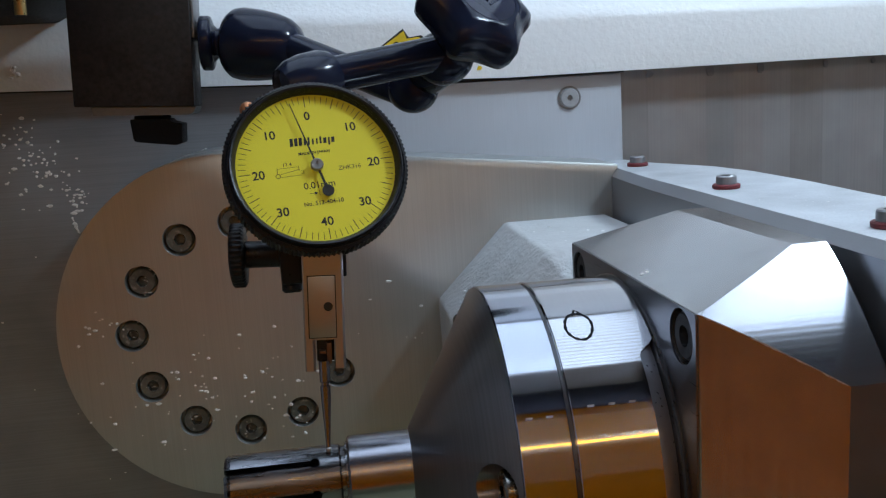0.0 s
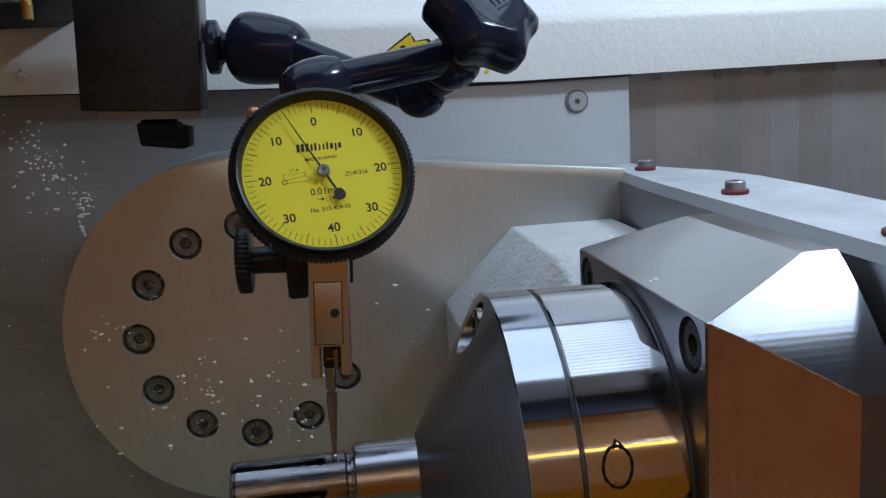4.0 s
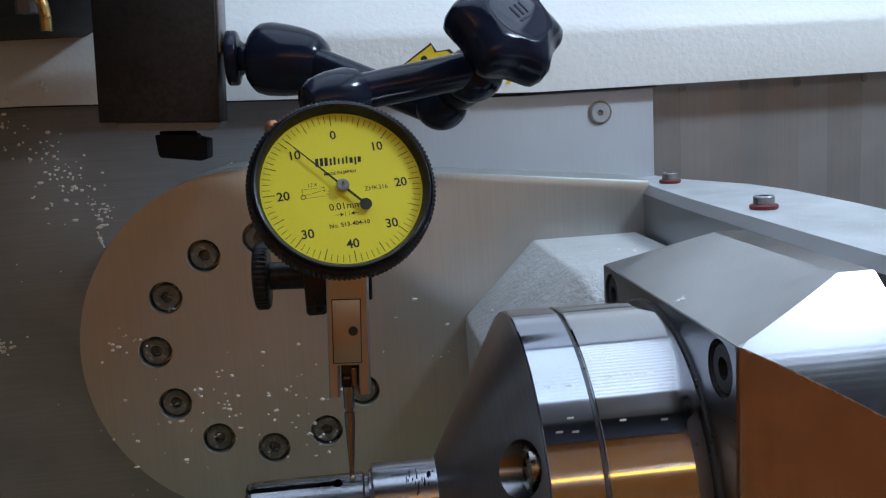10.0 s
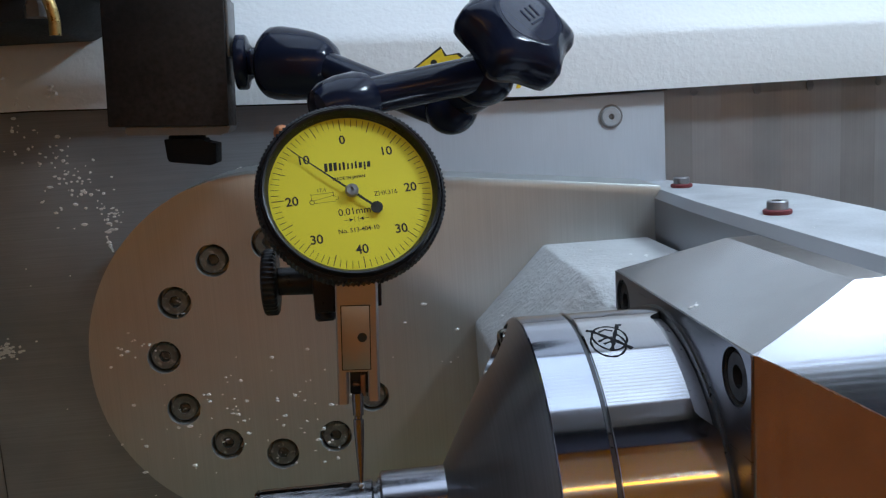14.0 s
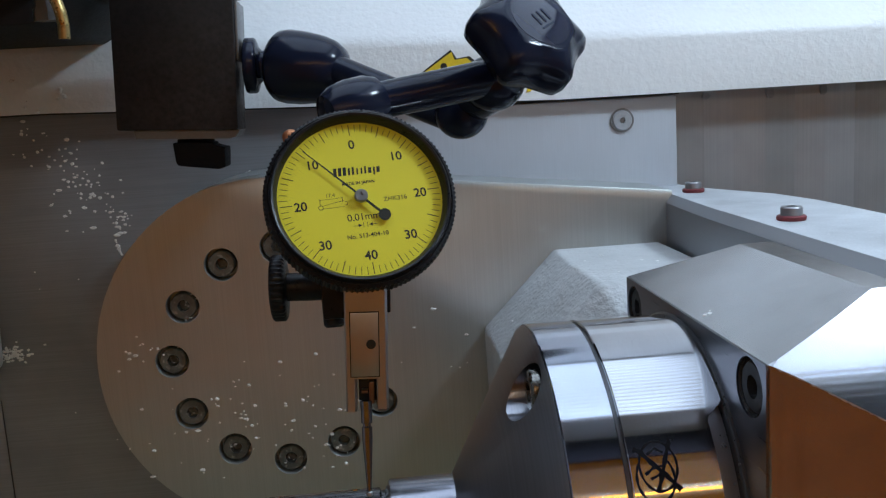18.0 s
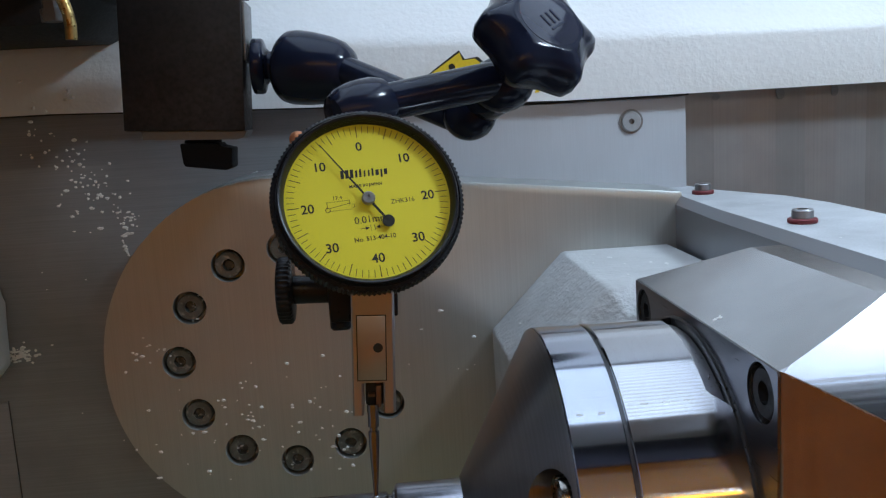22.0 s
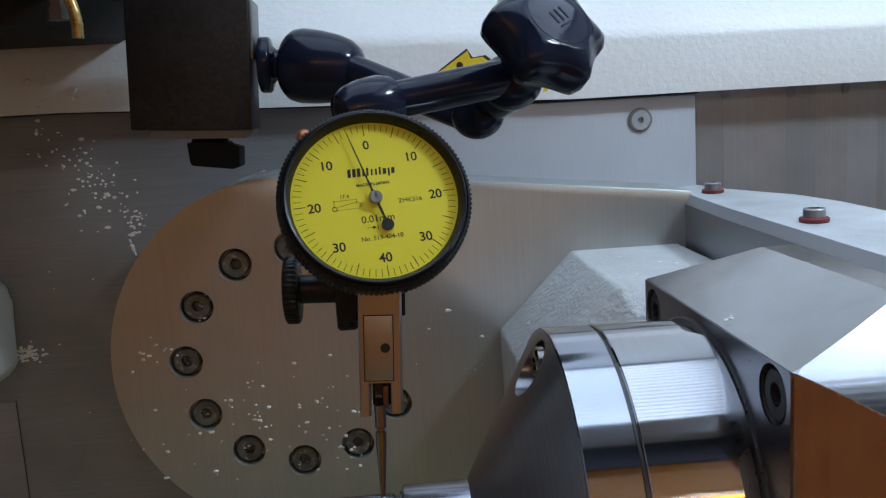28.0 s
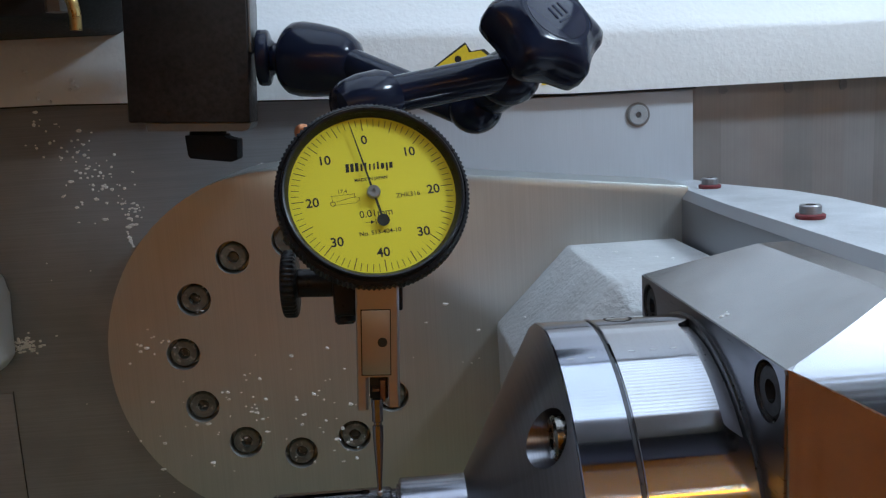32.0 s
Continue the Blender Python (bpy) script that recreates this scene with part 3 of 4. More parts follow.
# the gauge pin: six slots, each ending in a round hole
rows = []
PR = 6.85
stations = [(6.3, PR - 1.15), (6.3, PR - 0.55), (7.0, PR), (7.3, PR - 0.35), (7.7, PR), (15, PR), (23.5, PR)]
stations += [(24.98 + 2.05 * k / 12, PR) for k in range(13)] + [(27.1, PR), (31.2, PR), (31.6, PR - 0.6), (32.4, PR - 0.6), (32.6, PR + 0.3), (33.3, PR + 0.3), (33.5, 4.0)]
bm = BM()
for x, r in stations:
    reach = 1.15 ** 2 - (x - 25.9) ** 2
    half = max(0.68 if x < 25.8 else 0.0, math.sqrt(reach) if reach > 0 else 0.0)
    depth = 3.2 if half > 0.02 else r
    row = []
    for k in range(6):
        c = 50 + 60 * k
        w = math.degrees(max(half, 0.01) / r)
        for deg, rad in ((c - w, r), (c - w, depth), (c + w, depth), (c + w, r)):
            row.append(bm.verts.new(polar(x, rad, deg)))
        for q in range(1, 9):
            row.append(bm.verts.new(polar(x, r, c + w + (60 - 2 * w) * q / 9)))
    rows.append(row)
n = len(rows[0])
for A, B in zip(rows, rows[1:]):
    for k in range(n):
        bm.faces.new((A[k], A[(k + 1) % n], B[(k + 1) % n], B[k]))
bm.faces.new(rows[0])
pin = part("gauge_pin", bm, M["pin"], chuck, "polished split gauge pin", local=True, smooth=40)


def ink_line(pts, width, name, x0, deg0, r=CR + 0.03):
    """A drawn stroke on the rear ring: points (along, round) in millimetres from x0 and deg0."""
    bm = BM()
    prev = None
    n = len(pts)
    for i in range(n):
        a, b = Vector(pts[max(0, i - 1)]), Vector(pts[min(n - 1, i + 1)])
        t = (b - a).normalized()
        s = Vector((-t.y, t.x)) * width * (0.42 + 0.12 * math.sin(i * 1.7))
        row = [bm.verts.new(polar(x0 + q.x, r, deg0 + math.degrees(q.y / CR))) for q in (Vector(pts[i]) - s, Vector(pts[i]) + s)]
        if prev:
            bm.faces.new((prev[0], prev[1], row[1], row[0]))
        prev = row
    return part(name, bm, M["marker"], chuck, "black marker stroke", local=True)


ring_pts = [(2.8 * math.cos(t) * (1 + 0.06 * math.sin(2 * t)), 3.8 * math.sin(t)) for t in [1.45 + 2 * math.pi * k / 44 * 1.02 for k in range(45)]]
ink_line([(-0.5, 3.2), (0.3, 5.0), (1.0, 4.3), (1.9, 3.0)], 0.55, "ink_mark", 82.0, 61.4)
ink_line(ring_pts, 0.7, "ink_mark", 82.0, 61.4)
# crossed-out ring: two loops, a heavy cross and a zigzag
CROSS = 81.0, 216.2
ink_line([(0.3 + 3.4 * math.cos(t), 0.8 + 4.4 * math.sin(t)) for t in [2 * math.pi * k / 36 for k in range(37)]], 0.5, "ink_mark", *CROSS)
ink_line([(-0.5 + 3.4 * math.cos(t), -1.3 + 4.2 * math.sin(t)) for t in [2.4 + 4.6 * k / 30 for k in range(31)]], 0.55, "ink_mark", *CROSS)
for pts, w in (([(-4.2, 4.8), (-3.2, 4.4), (-1.0, 1.8), (1.6, -1.0), (4.2, -4.2)], 1.0), ([(4.6, 6.2), (3.8, 6.6), (3.4, 5.6), (2.0, 2.2), (0.6, -1.6), (-0.6, -4.4)], 0.9),
               ([(-2.6, -0.6), (-0.8, 0.6), (1.8, 1.0), (0.4, -0.8), (-1.6, -1.6)], 0.6), ([(-1.6, 3.4), (0.2, 4.6), (1.8, 3.6)], 0.5)):
    pts = [(0.88 * a, 0.86 * b) for a, b in pts]
    dense = [tuple(Vector(a).lerp(Vector(b), q / 4)) for a, b in zip(pts, pts[1:]) for q in range(4)] + [pts[-1]]
    ink_line(dense, w, "ink_mark", *CROSS)

# short engraved dashes on the rings, at every third of a turn
DASHES = [(x, 33.0 + 120 * k) for k in range(3) for x in (67.75, 71.75)] + [(x, 34.8 + 120 * k) for k in range(3) for x in (80.0, 84.2, 88.25)]
DASHES += [(68.25, 139.6), (71.25, 139.3), (70.75, 143.2), (80.5, 141.2), (88.25, 140.3)]
for x, deg in DASHES:
    bm = BM()
    bm.faces.new([bm.verts.new(polar(x + dx, CR + 0.02, deg + dd)) for dx, dd in ((-0.75, -0.3), (0.55, -0.34), (0.75, 0.3), (-0.6, 0.34))])
    part("engraved_mark", bm, M["screw"], chuck, "short light engraved dash", local=True)
# dark handling scratches on the collet
random.seed(17)
bm = BM()
for k in range(26):
    x, deg = random.gauss(43.2, 1.5), random.gauss(155, 9)
    l, w, slant = 0.25 + 0.5 * random.random(), 0.07 + 0.1 * random.random(), random.gauss(0, 2.5)
    tall = math.degrees(l / 8.4)
    bm.faces.new([bm.verts.new(polar(x + dx, 8.43, deg + dd)) for dx, dd in ((-w, -tall), (w, -tall + slant), (w * 1.2, tall), (-w * 0.6, tall - slant))])
part("scratches", bm, M["marker"], chuck, "small dark scratches", local=True)
# grime at the top of the pleats
random.seed(9)
for k in range(7):
    x, w, h = 160 + 24 * k + 5 * random.random(), 2 + 3 * random.random(), 2 + 3 * random.random()
    pts = [(x + w * 0.5 * math.cos(t) * (0.8 + 0.4 * random.random()), 78.5 + h * 0.6 * math.sin(t)) for t in [2 * math.pi * q / 9 for q in range(9)]]
    part("grime", prism(BM(), pts, 33.5, 34.0, XZ), M["wall_steel"], cover, "dark oily grime spot")
st2 = thing("sticker_scrap", 93, 23.7, 84.5, "small torn scrap of yellow sticker on the beam", "sticker")
part("paper", prism(BM(), [(92.0, 83.8), (93.6, 83.9), (94.0, 84.9), (92.6, 85.5)], 23.7, 23.98, XZ), M["sticker"], st2)

# ---- magnetic base ----
mag = thing("magnetic_base", -22, -10, 77, "brown-black magnetic base hanging with a black switch", "magnetic base")
tilt = Matrix.Translation((-21.8, -10, 78.2)) @ Matrix.Rotation(radians(3.0), 4, "Y")


def tilted(name, bm, mat, label=""):
    bm.transform(tilt)
    return part(name, bm, mat, mag, label)


tilted("body", box(BM(), -18.0, 17.4, -15.3, 2.0, 0, 38.6, 0.5), M["magnet"])
tilted("pole_plate", box(BM(), 17.42, 18.3, -13.5, 1.0, 20.5, 37.6, 0.3), M["pole"], "bare steel pole plate")
bm = BM()
prism(bm, [(-13.4, -0.05), (-12.9, -2.6), (14.6, -2.6), (16.6, -2.0), (17.6, -0.05)], -13.8, 1.0, XZ)
tilted("bottom_plate", bm, M["satin_dull"], "bevelled steel bottom plate")
bm = BM()
rod(bm, (-19.2, -14, 75.4), (-19.2, -14, 72.5), 5.6, soft=0.4)
part("switch_hub", bm, M["switch"], mag, "black plastic switch hub")
bm = prism(BM(), [(-25.2, 74.4), (-13.2, 74.0), (-13.2, 72.7), (-9.6, 72.3), (-10.1, 66.2), (-12.0, 65.6), (-24.2, 67.4), (-24.8, 68.4)], -20, -9, XZ)
bmesh.ops.bevel(bm, geom=list(bm.edges), offset=0.4, segments=2, affect="EDGES", profile=0.5)
part("switch_lever", bm, M["switch"], mag, "black plastic switch lever")

# ---- jointed holder arm ----
hold = thing("jointed_arm", 2, -18, 96, "blue-black lacquered jointed holder arm with clamping knob", "holder arm")
part("flange", lathe(BM(), [(0, 7.2), (0.3, 8.0), (0.8, 8.3), (3.0, 8.3), (3.6, 7.9), (4.0, 7.0), (4.3, 5.6), (5.2, 4.7)], (-1.6, -18, 96.2), (5, -18, 96.0), 48), M["arm"], hold)
part("stud", rod(BM(), (0, -18, 96.1), (12, -19.8, 95.7), 4.5), M["arm"], hold)
part("knuckle", lathe(BM(), [(0, 6.6), (0.3, 8.2), (1.0, 9.6), (2.4, 10.6), (5, 11.0), (10, 10.7), (15.5, 9.9), (19.5, 8.6), (22.2, 6.6), (23.4, 4.4), (23.8, 2.5)], (7.7, -20, 95.7), (29.3, -29.5, 92.3), 48), M["arm"], hold)
part("rod", rod(BM(), (26, -30, 93.0), (57, -56, 77.6), 4.5, 4.2), M["arm"], hold)
bm = BM()
sphere(bm, (59.4, -58, 78.4), 6.9, 28, (1.05, 1, 1))
part("ball_joint", bm, M["arm"], hold)
part("hub", rod(BM(), (59, -52, 79.5), (69, -74, 86.5), 6.4, 6.0, 32, 1.2), M["arm"], hold)
bm = BM()
sphere(bm, (66.3, -72, 85.6), 7.4, 28, (1.1, 1, 0.95))
part("ball_joint", bm, M["arm"], hold)
part("rod", rod(BM(), (35, -85, 82.5), (64, -75, 86.6), 4.3, 4.7), M["arm"], hold)
part("knuckle", lathe(BM(), [(0, 3.0), (0.8, 5.0), (3, 6.3), (7, 6.9), (12, 6.6), (14.5, 5.6), (15.3, 4)], (24.6, -92, 79.6), (39.7, -84, 83.6), 40), M["arm"], hold)
part("neck", rod(BM(), (31, -90, 83), (29.5, -97, 72), 4.0), M["arm"], hold)


def lobes(t, a):
    if a > 5.9:
        return 1
    return 1 + (0.09 - 0.22 * math.sqrt(math.sin(3 * t + 0.83) ** 2 + 0.1)) * (0.45 if a > 5.2 else 1)


kp, ka = Vector((73.4, -84, 96.0)), Vector((0.39, -0.72, 0.57)).normalized()
knob = part("knob", lathe(BM(), [(-6.5, 8.0), (-6.0, 12.0), (-4.6, 14.4), (-2, 15.2), (1.5, 15.1), (3.6, 13.9), (4.8, 12.0), (5.5, 10.0), (6.0, 8.8), (5.95, 8.6), (6.0, 8.4), (6.02, 8.2), (6.02, 0.5)], kp, kp + ka, 144, lobes), M["arm"], hold, "six-lobed blue-black clamping knob", smooth=50)
part("shaft", rod(BM(), (66.5, -72, 86), tuple(kp - ka * 5), 5.6), M["arm"], hold)
part("cap", lathe(BM(), [(5.8, 7.9), (6.1, 7.8), (6.3, 6.0), (6.42, 3.0), (6.45, 0.02)], kp, kp + ka, 64), M["cap"], knob, "glossy domed cap")
# raised plain bars in place of the maker's sign
kt = frame_along((0, 0, 0), ka)
for dx, dy, w, h in ((-1.9, 0, 0.5, 3.4), (0, 0, 0.5, 3.4), (1.9, 0, 0.5, 3.4), (0, -2.6, 4.6, 0.5)):
    bm = box(BM(), dx - w / 2, dx + w / 2, dy - h / 2, dy + h / 2, 6.1, 6.6)
    bm.transform(Matrix.Translation(kp) @ kt @ Matrix.Rotation(radians(25), 4, "Z"))
    part("raised_bar", bm, M["arm"], knob)

# ---- dial test indicator ----
n_ = Vector((0.116, -0.887, 0.447)).normalized()
u_ = Vector((25.1, 3.8, 1.1))
u_ = (u_ - n_ * u_.dot(n_)).normalized()
v_ = n_.cross(u_)
TURN = Matrix((u_, v_, n_)).transposed()
dial = thing("dial_indicator", 31.75, -109.9, 62.75, "yellow-faced lever dial test indicator with black knurled bezel", "dial gauge", turn=TURN)


def knurl(t, a):
    return 1 + (0.0085 * math.sin(t * 120) if -3.1 < a < -2.9 or 0.7 < a < 0.9 else 0)


part("bezel", lathe(BM(), [(-8.5, 16.5), (-8.0, 17.6), (-4.2, 17.8), (-4.0, 19.6), (-3.2, 20.0), (-3.0, 20.1), (0.8, 20.1), (1.15, 19.6), (1.3, 19.4), (1.05, 19.2), (1.05, 19.0), (2.2, 18.85), (2.5, 18.55), (2.3, 18.15), (1.2, 17.5), (-0.1, 17.35)], seg=720, wobble=knurl, closed=False), M["bezel"], dial, "black knurled bezel ring", local=True, smooth=28)
part("case_back", lathe(BM(), [(-10.0, 14), (-9.6, 15.5), (-8.4, 16.6), (-8.4, 1)], seg=64), M["satin"], dial, "satin chrome case back", local=True)
part("face", lathe(BM(), [(-0.6, 17.6), (0.0, 17.6), (0.0, 0.01)], seg=96), M["face"], dial, "yellow dial face", local=True)
bm = BM()
for k in range(80):
    a = radians(4.5 * k)
    long, w = (2.5, 0.085) if k % 5 == 0 else (1.65, 0.06)
    m = Matrix.Rotation(-a, 4, "Z")
    vs = [bm.verts.new(m @ Vector(p)) for p in ((-w, 16.9 - long, 0.03), (w, 16.9 - long, 0.03), (w, 16.9, 0.03), (-w, 16.9, 0.03))]
    bm.faces.new(vs)
tagged(part("graduation", bm, M["ink"], dial, "black printed graduation lines", local=True), kind="stuff")


def lettering(text, size, x, y, name="numeral", bold=0.0, parent=dial, wide=1.0):
    cu = bpy.data.curves.new(name, "FONT")
    cu.body, cu.size, cu.align_x, cu.align_y, cu.offset = text, size, "CENTER", "CENTER", bold
    cu.space_character = wide
    ob = new(name, cu)
    bpy.context.view_layer.update()
    me = bpy.data.meshes.new_from_object(ob.evaluated_get(bpy.context.evaluated_depsgraph_get()))
    bpy.data.objects.remove(ob)
    bm = BM()
    bm.from_mesh(me)
    for v in bm.verts:
        v.co = Vector((v.co.x + x, v.co.y + y, 0.03))
    return part(name, bm, M["ink"], parent, local=True, smooth=0)


for text, a in (("0", 0), ("10", 45), ("20", 90), ("30", 135), ("40", 180), ("30", 225), ("20", 270), ("10", 315)):
    lettering(text, 2.75, 12.7 * math.sin(radians(a)), 12.7 * math.cos(radians(a)) - (0.55 if a != 180 else 0.2), bold=0.05)
lettering("0.01mm", 2.15, -0.1, -4.3, "lettering", 0.01)
lettering("No. 513-404-10", 1.35, 0.1, -8.45, "lettering", 0.015)
lettering("MADE IN JAPAN", 0.98, 0.05, 3.35, "lettering", 0.02)
lettering("ZHK316", 1.45, 7.2, -1.05, "lettering", 0.0)
lettering("17.4", 1.2, -6.3, 1.25, "lettering", 0.0)


def bar(x0, x1, y0, y1, name="printed_bar", slant=0.0):
    bm = BM()
    vs = [bm.verts.new((x, y, 0.03)) for x, y in ((x0, y0), (x1, y0), (x1 + slant, y1), (x0 + slant, y1))]
    bm.faces.new(vs)
    return part(name, bm, M["ink"], dial, local=True, smooth=0)


# maker's name as plain shapes
for x0, x1, y0, y1 in ((-4.9, -4.2, 5.3, 7.2), (-3.9, -3.2, 5.3, 7.2), (-2.9, -2.2, 5.3, 7.2), (-1.8, -1.35, 5.3, 6.9), (-0.95, -0.5, 5.3, 7.1), (0.0, 0.35, 5.3, 6.7), (0.9, 1.25, 5.3, 6.7), (1.7, 2.1, 5.3, 7.0), (2.5, 3.2, 5.3, 6.6), (3.55, 3.95, 4.8, 6.6), (4.3, 5.0, 5.3, 6.6)):
    bar(x0, x1, y0, y1, slant=0.15)
# little drawing of the lever and its length
for x0, x1, y0, y1 in ((-8.6, -3.9, 0.45, 0.52), (-8.65, -8.55, -0.9, 0.7), (-3.95, -3.85, -0.5, 0.7), (-8.4, -3.6, -1.55, -1.48), (-3.6, -3.0, -1.2, -1.12), (-3.6, -3.0, -0.5, -0.43), (-3.05, -2.98, -1.2, -0.45)):
    bar(x0, x1, y0, y1, "printed_line")
bm = BM()
lathe(bm, [(0.03, 0.42), (0.03, 0.55)], seg=20, closed=False)
bm.transform(Matrix.Translation((-8.6, -1.2, 0)))
part("printed_ring", bm, M["ink"], dial, local=True, smooth=0)
bm = BM()
vs = [bm.verts.new(p) for p in ((-8.3, -0.85, 0.03), (-8.3, -0.93, 0.03), (-3.7, -0.2, 0.03), (-3.7, -0.1, 0.03))]
bm.faces.new(vs)
part("printed_line", bm, M["ink"], dial, local=True, smooth=0)
# arrows beside the zero division
for s in (-1, 1):
    bm = BM()
    vs = [bm.verts.new(p) for p in ((s * 2.6, -6.15, 0.03), (s * 1.0, -6.15, 0.03), (s * 1.0, -6.05, 0.03), (s * 2.6, -6.05, 0.03))]
    bm.faces.new(vs)
    vs = [bm.verts.new(p) for p in ((s * 1.5, -5.7, 0.035), (s * 1.5, -6.5, 0.035), (s * 0.65, -6.1, 0.035))]
    bm.faces.new(vs)
    part("printed_arrow", bm, M["ink"], dial, local=True, smooth=0)
    bar(s * 0.42 - 0.05, s * 0.42 + 0.05, -6.7, -5.5, "printed_line")

needle = part("needle", lathe(BM(), [(1.02, 0.01), (1.02, 1.0), (0.9, 1.05)], seg=28, closed=False), M["ink"], dial, "thin black needle with round tail", local=True)
bm = BM()
for pts in (((-0.22, 0), (0.22, 0), (0.075, 15.6), (-0.075, 15.6)), ((-0.24, -6.2), (0.24, -6.2), (0.26, 0), (-0.26, 0))):
    prism(bm, pts, 0.85, 1.0)
lathe(bm, [(0.8, 1.3), (1.0, 1.3)], (0, -6.3, 0), (0, -6.3, 1), 32)
bm.transform(Matrix.Scale(0.001, 4))
finish(bm)
bm.to_mesh(needle.data)
bm.free()
part("hub", lathe(BM(), [(0.6, 1.4), (1.5, 1.4), (1.7, 1.2), (1.7, 0.35), (1.4, 0.3)], seg=28), M["screw"], dial, "bright steel hub", local=True)
g = part("crystal", lathe(BM(), [(2.05, 17.9), (2.1, 14), (2.1, 0.05)], seg=64, closed=False), M["glass"], dial, "clear domed crystal", local=True)
g.visible_shadow = False

# body below the dial; upright
lean = Matrix.Translation((30.7, -117.2, 31)) @ Matrix.Rotation(radians(3.0), 4, "Y")


def upright(name, bm, mat, label="", smooth=35, parent=dial):
    bm.transform(lean)
    return part(name, bm, mat, parent, label, smooth=smooth)


stem = BM()
prism(stem, [(-4.5, 0.3), (-4.2, 0), (3.9, 0), (4.4, 0.5), (4.4, 9), (-4.5, 9)], -5.5, 15.5)
upright("stem", stem, M["satin"], "satin chrome body stem", 20)
for x0, x1, z0 in ((-4.5, -2.2, -12.6), (1.9, 4.4, -12.1)):
    bm = BM()
    prism(bm, [(x0, 0.3), (x0 + 0.3, 0), (x1 - 0.5, 0), (x1, 0.5), (x1, 9), (x0, 9)], z0, -5.5)
    upright("fork_prong", bm, M["satin"], "satin chrome fork prong", 20)
upright("plate_gap", box(BM(), -3.5, 2.65, -0.04, 0.05, -5.1, 8.9), M["ink"], "dark gap round the side plate")
upright("side_plate", box(BM(), -3.3, 2.45, -0.25, 0.05, -4.9, 8.7, 0.12), M["satin"])
# no hole is cut: a black disc paints its shade
upright("screw_hole", lathe(BM(), [(0, 1.0), (0.1, 1.0)], (0.9, -0.26, 2.0), (0.9, -2, 2.0), 24), M["ink"], "black disc standing for a shaded screw hole")
# black block between the prongs stands in for the shaded gap
upright("hinge_block", box(BM(), -1.9, 1.9, 2.5, 8, -11, -5.5, 0.2), M["black"], "black block standing for the shade in the hinge gap")
upright("hinge_blade", box(BM(), 0.3, 1.4, 0.8, 3, -11.2, -6.5, 0.15), M["blade"], "coppery hinge blade")
upright("hinge_blade", box(BM(), -1.3, 0.1, 0.8, 3, -8.9, -8.3, 0.1), M["blade"])
upright("lug", box(BM(), 4.3, 5.2, 2, 7, 8, 13, 0.4), M["bezel"])
bm = BM()
ball = Vector((29.1, -119.7, 1.3))
root = Vector((29.75, -116.2, 20.5))
d = (ball - root).normalized()
lathe(bm, [(0, 1.25), (1.6, 1.25), (1.65, 1.18), (4.6, 1.18), (4.8, 0.85), (5.3, 0.85), (5.5, 1.15), (8, 1.12), (19.3, 0.42)], root, ball, 24)
part("stylus", bm, M["stylus"], dial, "tapered chrome stylus lever")
part("contact_ball", sphere(BM(), ball, 0.72, 20), M["screw"], dial, "small bright contact ball")
# clamp with knurled thumb wheel
part("thumb_wheel", lathe(BM(), [(0, 5.8), (0.3, 7.0), (0.8, 7.45), (3.0, 7.45), (3.5, 6.8), (3.6, 3)], (10.0, -98, 42.5), (14, -98, 42.4), 160, lambda t, a: 1 + 0.018 * math.cos(40 * t)), M["bezel"], dial, "black knurled thumb wheel", smooth=50)
part("clamp_shaft", rod(BM(), (13.4, -98, 42.5), (24, -98, 42.0), 3.2), M["bezel"], dial)
part("clamp_block", box(BM(), 21.5, 29, -106, -94, 36.0, 45.0, 0.8), M["bezel"], dial, "black dovetail clamp")
part("clamp_screw", lathe(BM(), [(0, 2.4), (3.4, 2.4), (4.0, 1.8)], (23.6, -100, 37), (23.6, -101, 32.5), 24), M["bezel"], dial)
part("pin", sphere(BM(), (17.2, -97.5, 75.8), 1.9, 16), M["copper"], dial, "copper-coloured pin")

# ---- spindle head with coolant nozzle, above ----
head = thing("machine_head", -70, -30, 115, "dark underside of the machine head above the magnet", "machine head")
bm = BM()
prism(bm, [(-220, 108.6), (-54.5, 108.6), (-41.5, 116.5), (-41.5, 240), (-220, 240)], -44, 60, XZ)
prism(bm, [(-220, 121), (-41.5, 121), (-41.5, 240), (-220, 240)], -130, -44.5, XZ)
bmesh.ops.bevel(bm, geom=list(bm.edges), offset=1.0, segments=2, affect="EDGES", profile=0.5)
part("casing", bm, M["head"], head)
part("mounting_plate", box(BM(), -41.4, -3.5, -26, 4, 118.2, 121, 0.4), M["magnet"], head)
noz = thing("coolant_nozzle", -41, -58, 115, "bent brass coolant nozzle beside a hex fitting", "nozzle")
bm = BM()
pts = [Vector((-44.2, -58, 121)), Vector((-43.0, -58, 116)), Vector((-41.9, -58, 112.6)), Vector((-41.1, -58, 109.6)), Vector((-40.8, -58, 106.6)), Vector((-41.0, -58, 103.2))]
for a, b in zip(pts, pts[1:]):
    rod(bm, a, b, 1.5, 1.5, 20)
for p in pts[1:-1]:
    sphere(bm, p, 1.5, 16)
# flat dark disc paints the shade inside the tube's mouth
part("mouth", lathe(BM(), [(0, 1.05), (0.08, 1.05)], (-41.0, -58, 103.18), (-41.0, -58, 103.0), 20), M["socket"], noz, "dark disc standing for the shaded tube mouth")
part("tube", bm, M["brass"], noz)
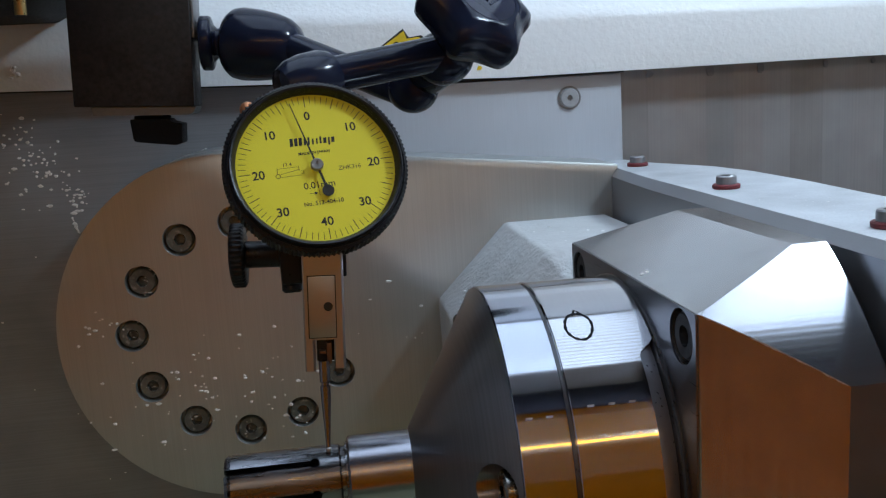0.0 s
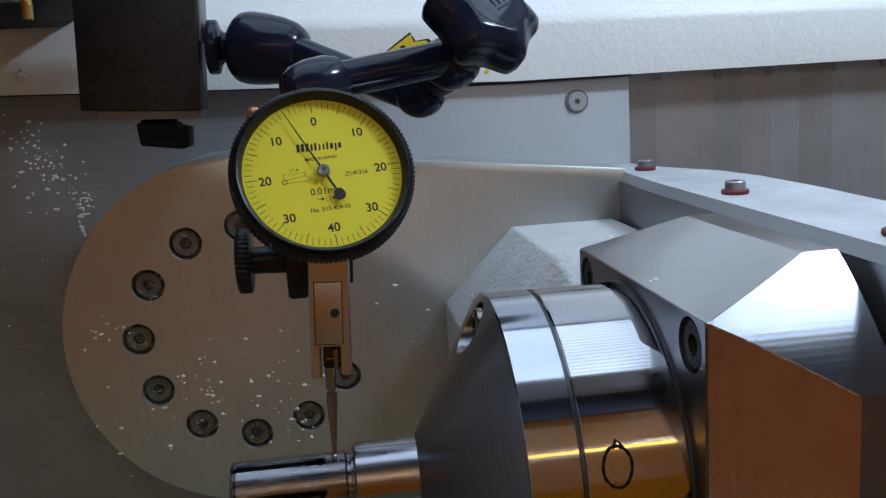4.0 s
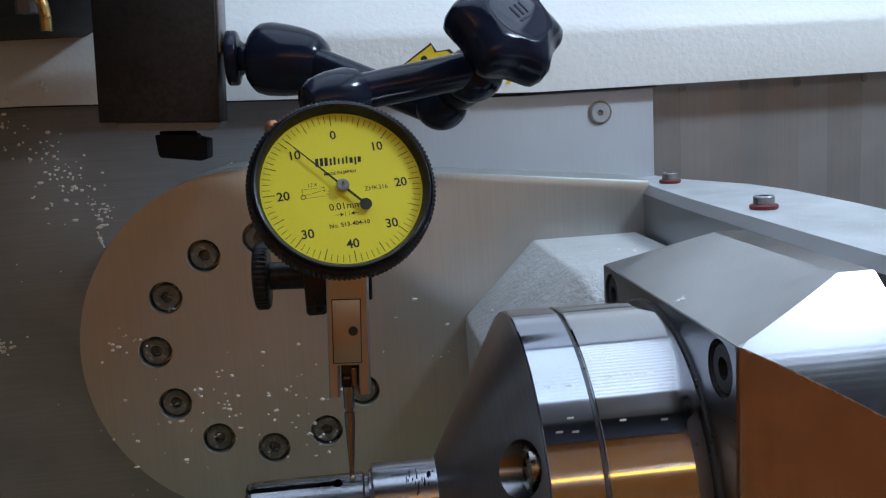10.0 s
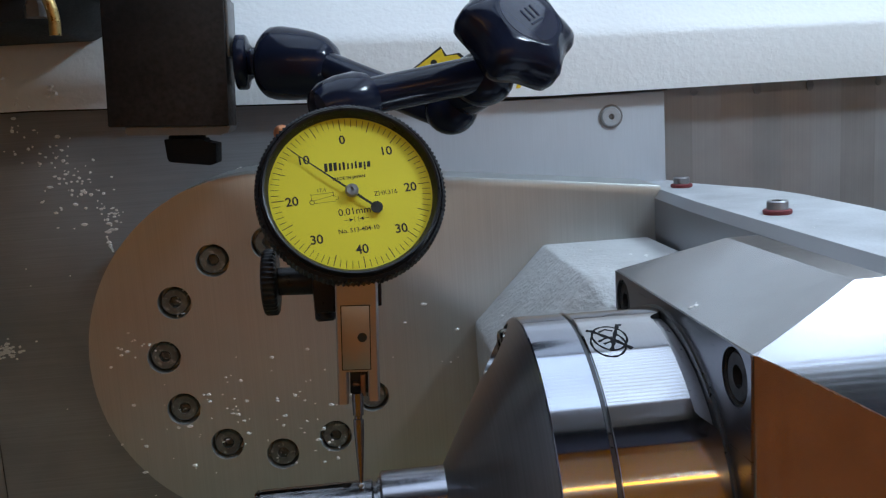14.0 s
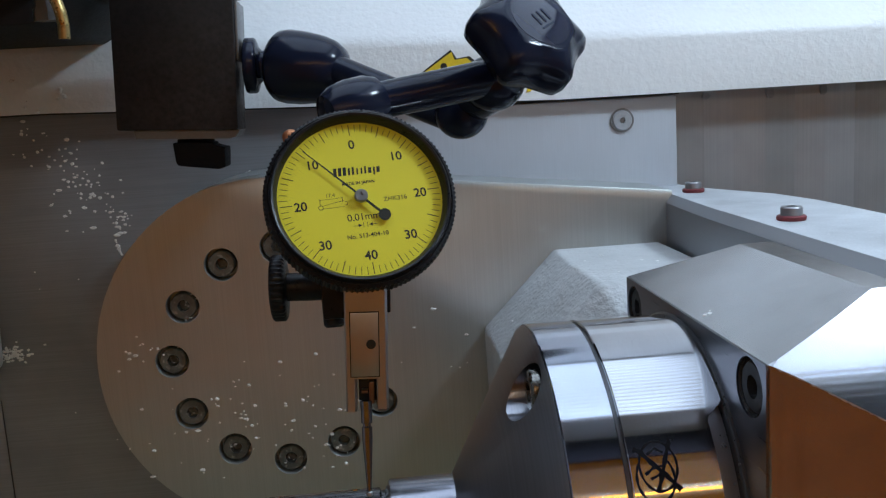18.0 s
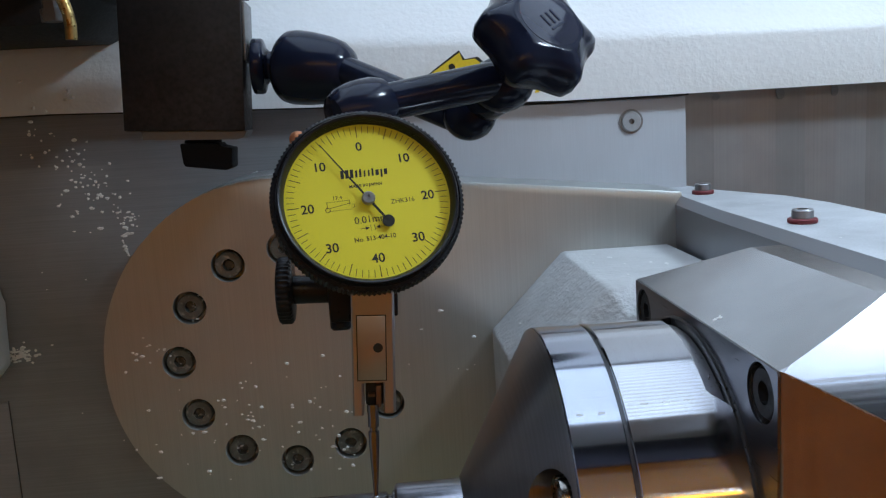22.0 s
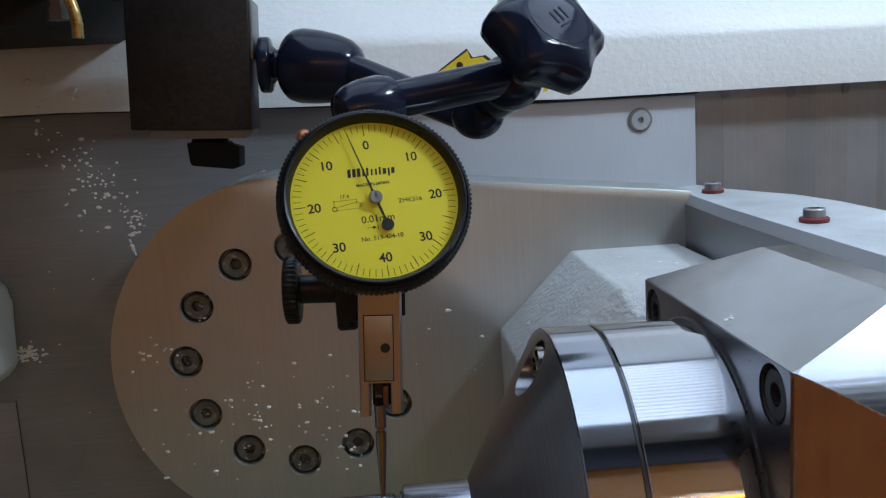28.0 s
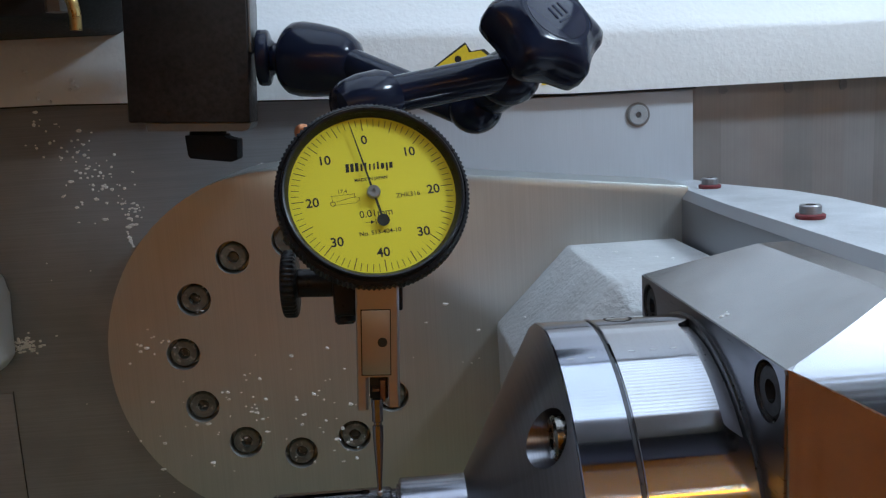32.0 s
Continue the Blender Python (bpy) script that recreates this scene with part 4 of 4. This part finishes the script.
part("fitting", lathe(BM(), [(0, 3.0), (3.2, 3.0), (3.2, 2.4), (6.5, 2.4)], (-46, -55, 108.2), (-46, -55, 118), 6), M["satin_dull"], noz, "steel hex fitting")

# ---- white cover and dark box at the left ----
wc = thing("side_cover", -112, 0, 10, "white rounded plastic cover on the wall", "cover")
bm = prism(BM(), [(-150, -12), (-109.5, -8.0), (-105.0, -3.0), (-104.4, 20), (-105.2, 26), (-108, 29), (-150, 29)], 8, 31, XZ)
bmesh.ops.bevel(bm, geom=list(bm.edges), offset=1.5, segments=3, affect="EDGES", profile=0.5)
part("shell", bm, M["white"], wc)
bx_ = thing("access_panel", -125, 15, -50, "dark grey sheet metal panel under the white cover", "panel")
part("body", box(BM(), -170, -108.6, 31.0, 31.5, -140, -18, 0.1), M["wall_steel"], bx_)
part("seam", box(BM(), -108.6, -108.3, 31.3, 31.5, -140, -17.4), M["dark_steel"], bx_, "dark oily seam along the edge")


# ---- chips and crumbs ----
def crumbs(name, label, spots, normal, size, mat="chip", high=1.0):
    """Scatters flat, jagged chips at the spots (points in millimetres) on a surface with that normal."""
    nv = Vector(normal)
    q = nv.to_track_quat("Z", "Y").to_matrix()
    bm = BM()
    for p in spots:
        s = size * (0.4 + random.random() ** 1.5 * 0.75)
        turn = random.random() * 6.28
        stretch = 1 + random.random() ** 2 * 1.2
        n = 7
        low, top = [], []
        for k in range(n):
            a = turn + k * 6.283 / n + random.random() * 0.4
            r = s * (0.65 + 0.35 * random.random())
            v = Vector((r * math.cos(a) * stretch, r * math.sin(a), 0))
            low.append(bm.verts.new(Vector(p) + q @ v))
            top.append(bm.verts.new(Vector(p) + q @ Vector((v.x * 0.6, v.y * 0.6, s * high * (0.2 + 0.25 * random.random())))))
        for k in range(n):
            bm.faces.new((low[k], low[(k + 1) % n], top[(k + 1) % n], top[k]))
        bm.faces.new(top)
        bm.faces.new(low[::-1])
    ob = part(name, bm, M[mat], smooth=0)
    return tagged(ob, label, "chips", kind="stuff")


random.seed(11)
gauss = random.gauss


def cloud(n, cx, cz, sx, sz, y):
    return [(gauss(cx, sx), y, gauss(cz, sz)) for _ in range(n)]


crumbs("wall_chips", "white plastic chips stuck to the oily steel wall",
       cloud(34, -75, 68, 4, 8, WALL_Y) + cloud(10, -89, 75, 3, 6, WALL_Y) + cloud(24, -67, 54, 4.5, 4, WALL_Y) + cloud(24, -58, 47.5, 2, 2.6, WALL_Y) + [(-60.4 + 0.14 * k, WALL_Y, 39.3 - 0.5 * k + gauss(0, 0.15)) for k in range(12)]
       + cloud(20, -75, 20, 20, 40, WALL_Y) + cloud(12, -74, 62, 9, 10, WALL_Y) + cloud(8, -9.8, 60.7, 2, 0.8, WALL_Y) + cloud(90, -101.8, -0.2, 2.4, 1.3, WALL_Y), (0, -1, 0), 0.7, "white_chip")
crumbs("beam_chips", "white lumps of plastic chips stuck to the beam", [(-71.2, 23.9, 93.4), (-69.9, 23.9, 91.6), (-71.9, 23.9, 91.0), (-70.3, 23.4, 94.2), (-83.3, 23.9, 88.7), (-82.6, 23.9, 90.6), (-79, 23.9, 87.4), (-86.5, 23.9, 97.8), (-71.0, 23.4, 92.6)], (0, -1, 0), 1.25, "white_chip", 2.6)
crumbs("arm_chips", "white plastic chips on the brushed trunnion arm",
       cloud(34, 0, -22, 15, 8, 0) + cloud(14, -46, 5, 6, 3, 0) + cloud(12, -45, -30, 8, 8, 0) + cloud(16, -5, -12, 14, 8, 0) + cloud(12, 12, -34, 4, 4, 0) + cloud(12, -20, -26, 12, 10, 0)
       + [(57, 0, -9), (60, 0, -9.5), (62.7, 0, -8), (45, 0, 6), (52, 0, 12), (63, 0, 2), (40, 0, -6)], (0, -1, 0), 0.68, "white_chip")
crumbs("arm_edge_chips", "white chips caught on the upper edge of the arm", [(x, gauss(6, 5), 62 - 0.118 * x) for x in (15, 22, 62, 70, 78, 83, 92, 101, 108, 118)], (0, 0, 1), 0.6, "white_chip")
crumbs("ledge_chips", "white chips on the ledge", [(gauss(148, 5), random.uniform(-150, 10), 46.0) for _ in range(26)], (0, 0, 1), 0.28, "white_chip")
crumbs("block_chips", "white chip on the spindle block", [(98.9, -127.4, 36.1), (99.6, -126.8, 36.35), (100.4, -126.4, 36.65), (99.9, -127.6, 36.5)], (-0.36, 0, 0.93), 0.55, "white_chip")
crumbs("housing_chips", "white chips on the white housing", [(random.uniform(97, 120), random.uniform(-50, -8), 29.8) for _ in range(14)] + [(84.5, -30, 19.6), (78.2, -38, 13.3), (76, -22, 11.1), (88, -45, 23.2)], (0, 0, 1), 0.55, "white_chip")
crumbs("bolt_chips", "pale swarf packed in the bolt sockets", [(bx + gauss(0, 1.6), 1.0 + random.random() * 0.6, bz + gauss(0, 1.6)) for bx, bz in BOLTS[2:7] for _ in range(6)]
       + [(bx + 4.9 * math.cos(a), 1.6, bz + 4.9 * math.sin(a)) for bx, bz in BOLTS[2:7] for a in (random.random() * 6.28, random.random() * 6.28, random.random() * 6.28)], (0, -1, 0), 0.4)


# ---- what moves: the chuck turns slowly, the needle follows its run-out ----
SPIN = [(0, 0.0), (2, 20.6), (4, 41.1), (6, 62.4), (8, 81.9), (10, 101.1), (12, 122.3), (14, 144.2), (16, 165.1), (18, 184.5), (20, 202.8),
        (22, 222.7), (24, 242.8), (26, 263.1), (28, 283.7), (30, 304.6), (32, 323.7)]


def motions():
    walk(chuck, [(t, pose(0.065, AY / 1000, AZ / 1000, a)) for t, a in SPIN])
    walk(needle, [(t, pose(0, 0, 0, 0, 0, -(-28.0 + 18.5 * math.cos(radians(a + 35))))) for t, a in SPIN])


motions()
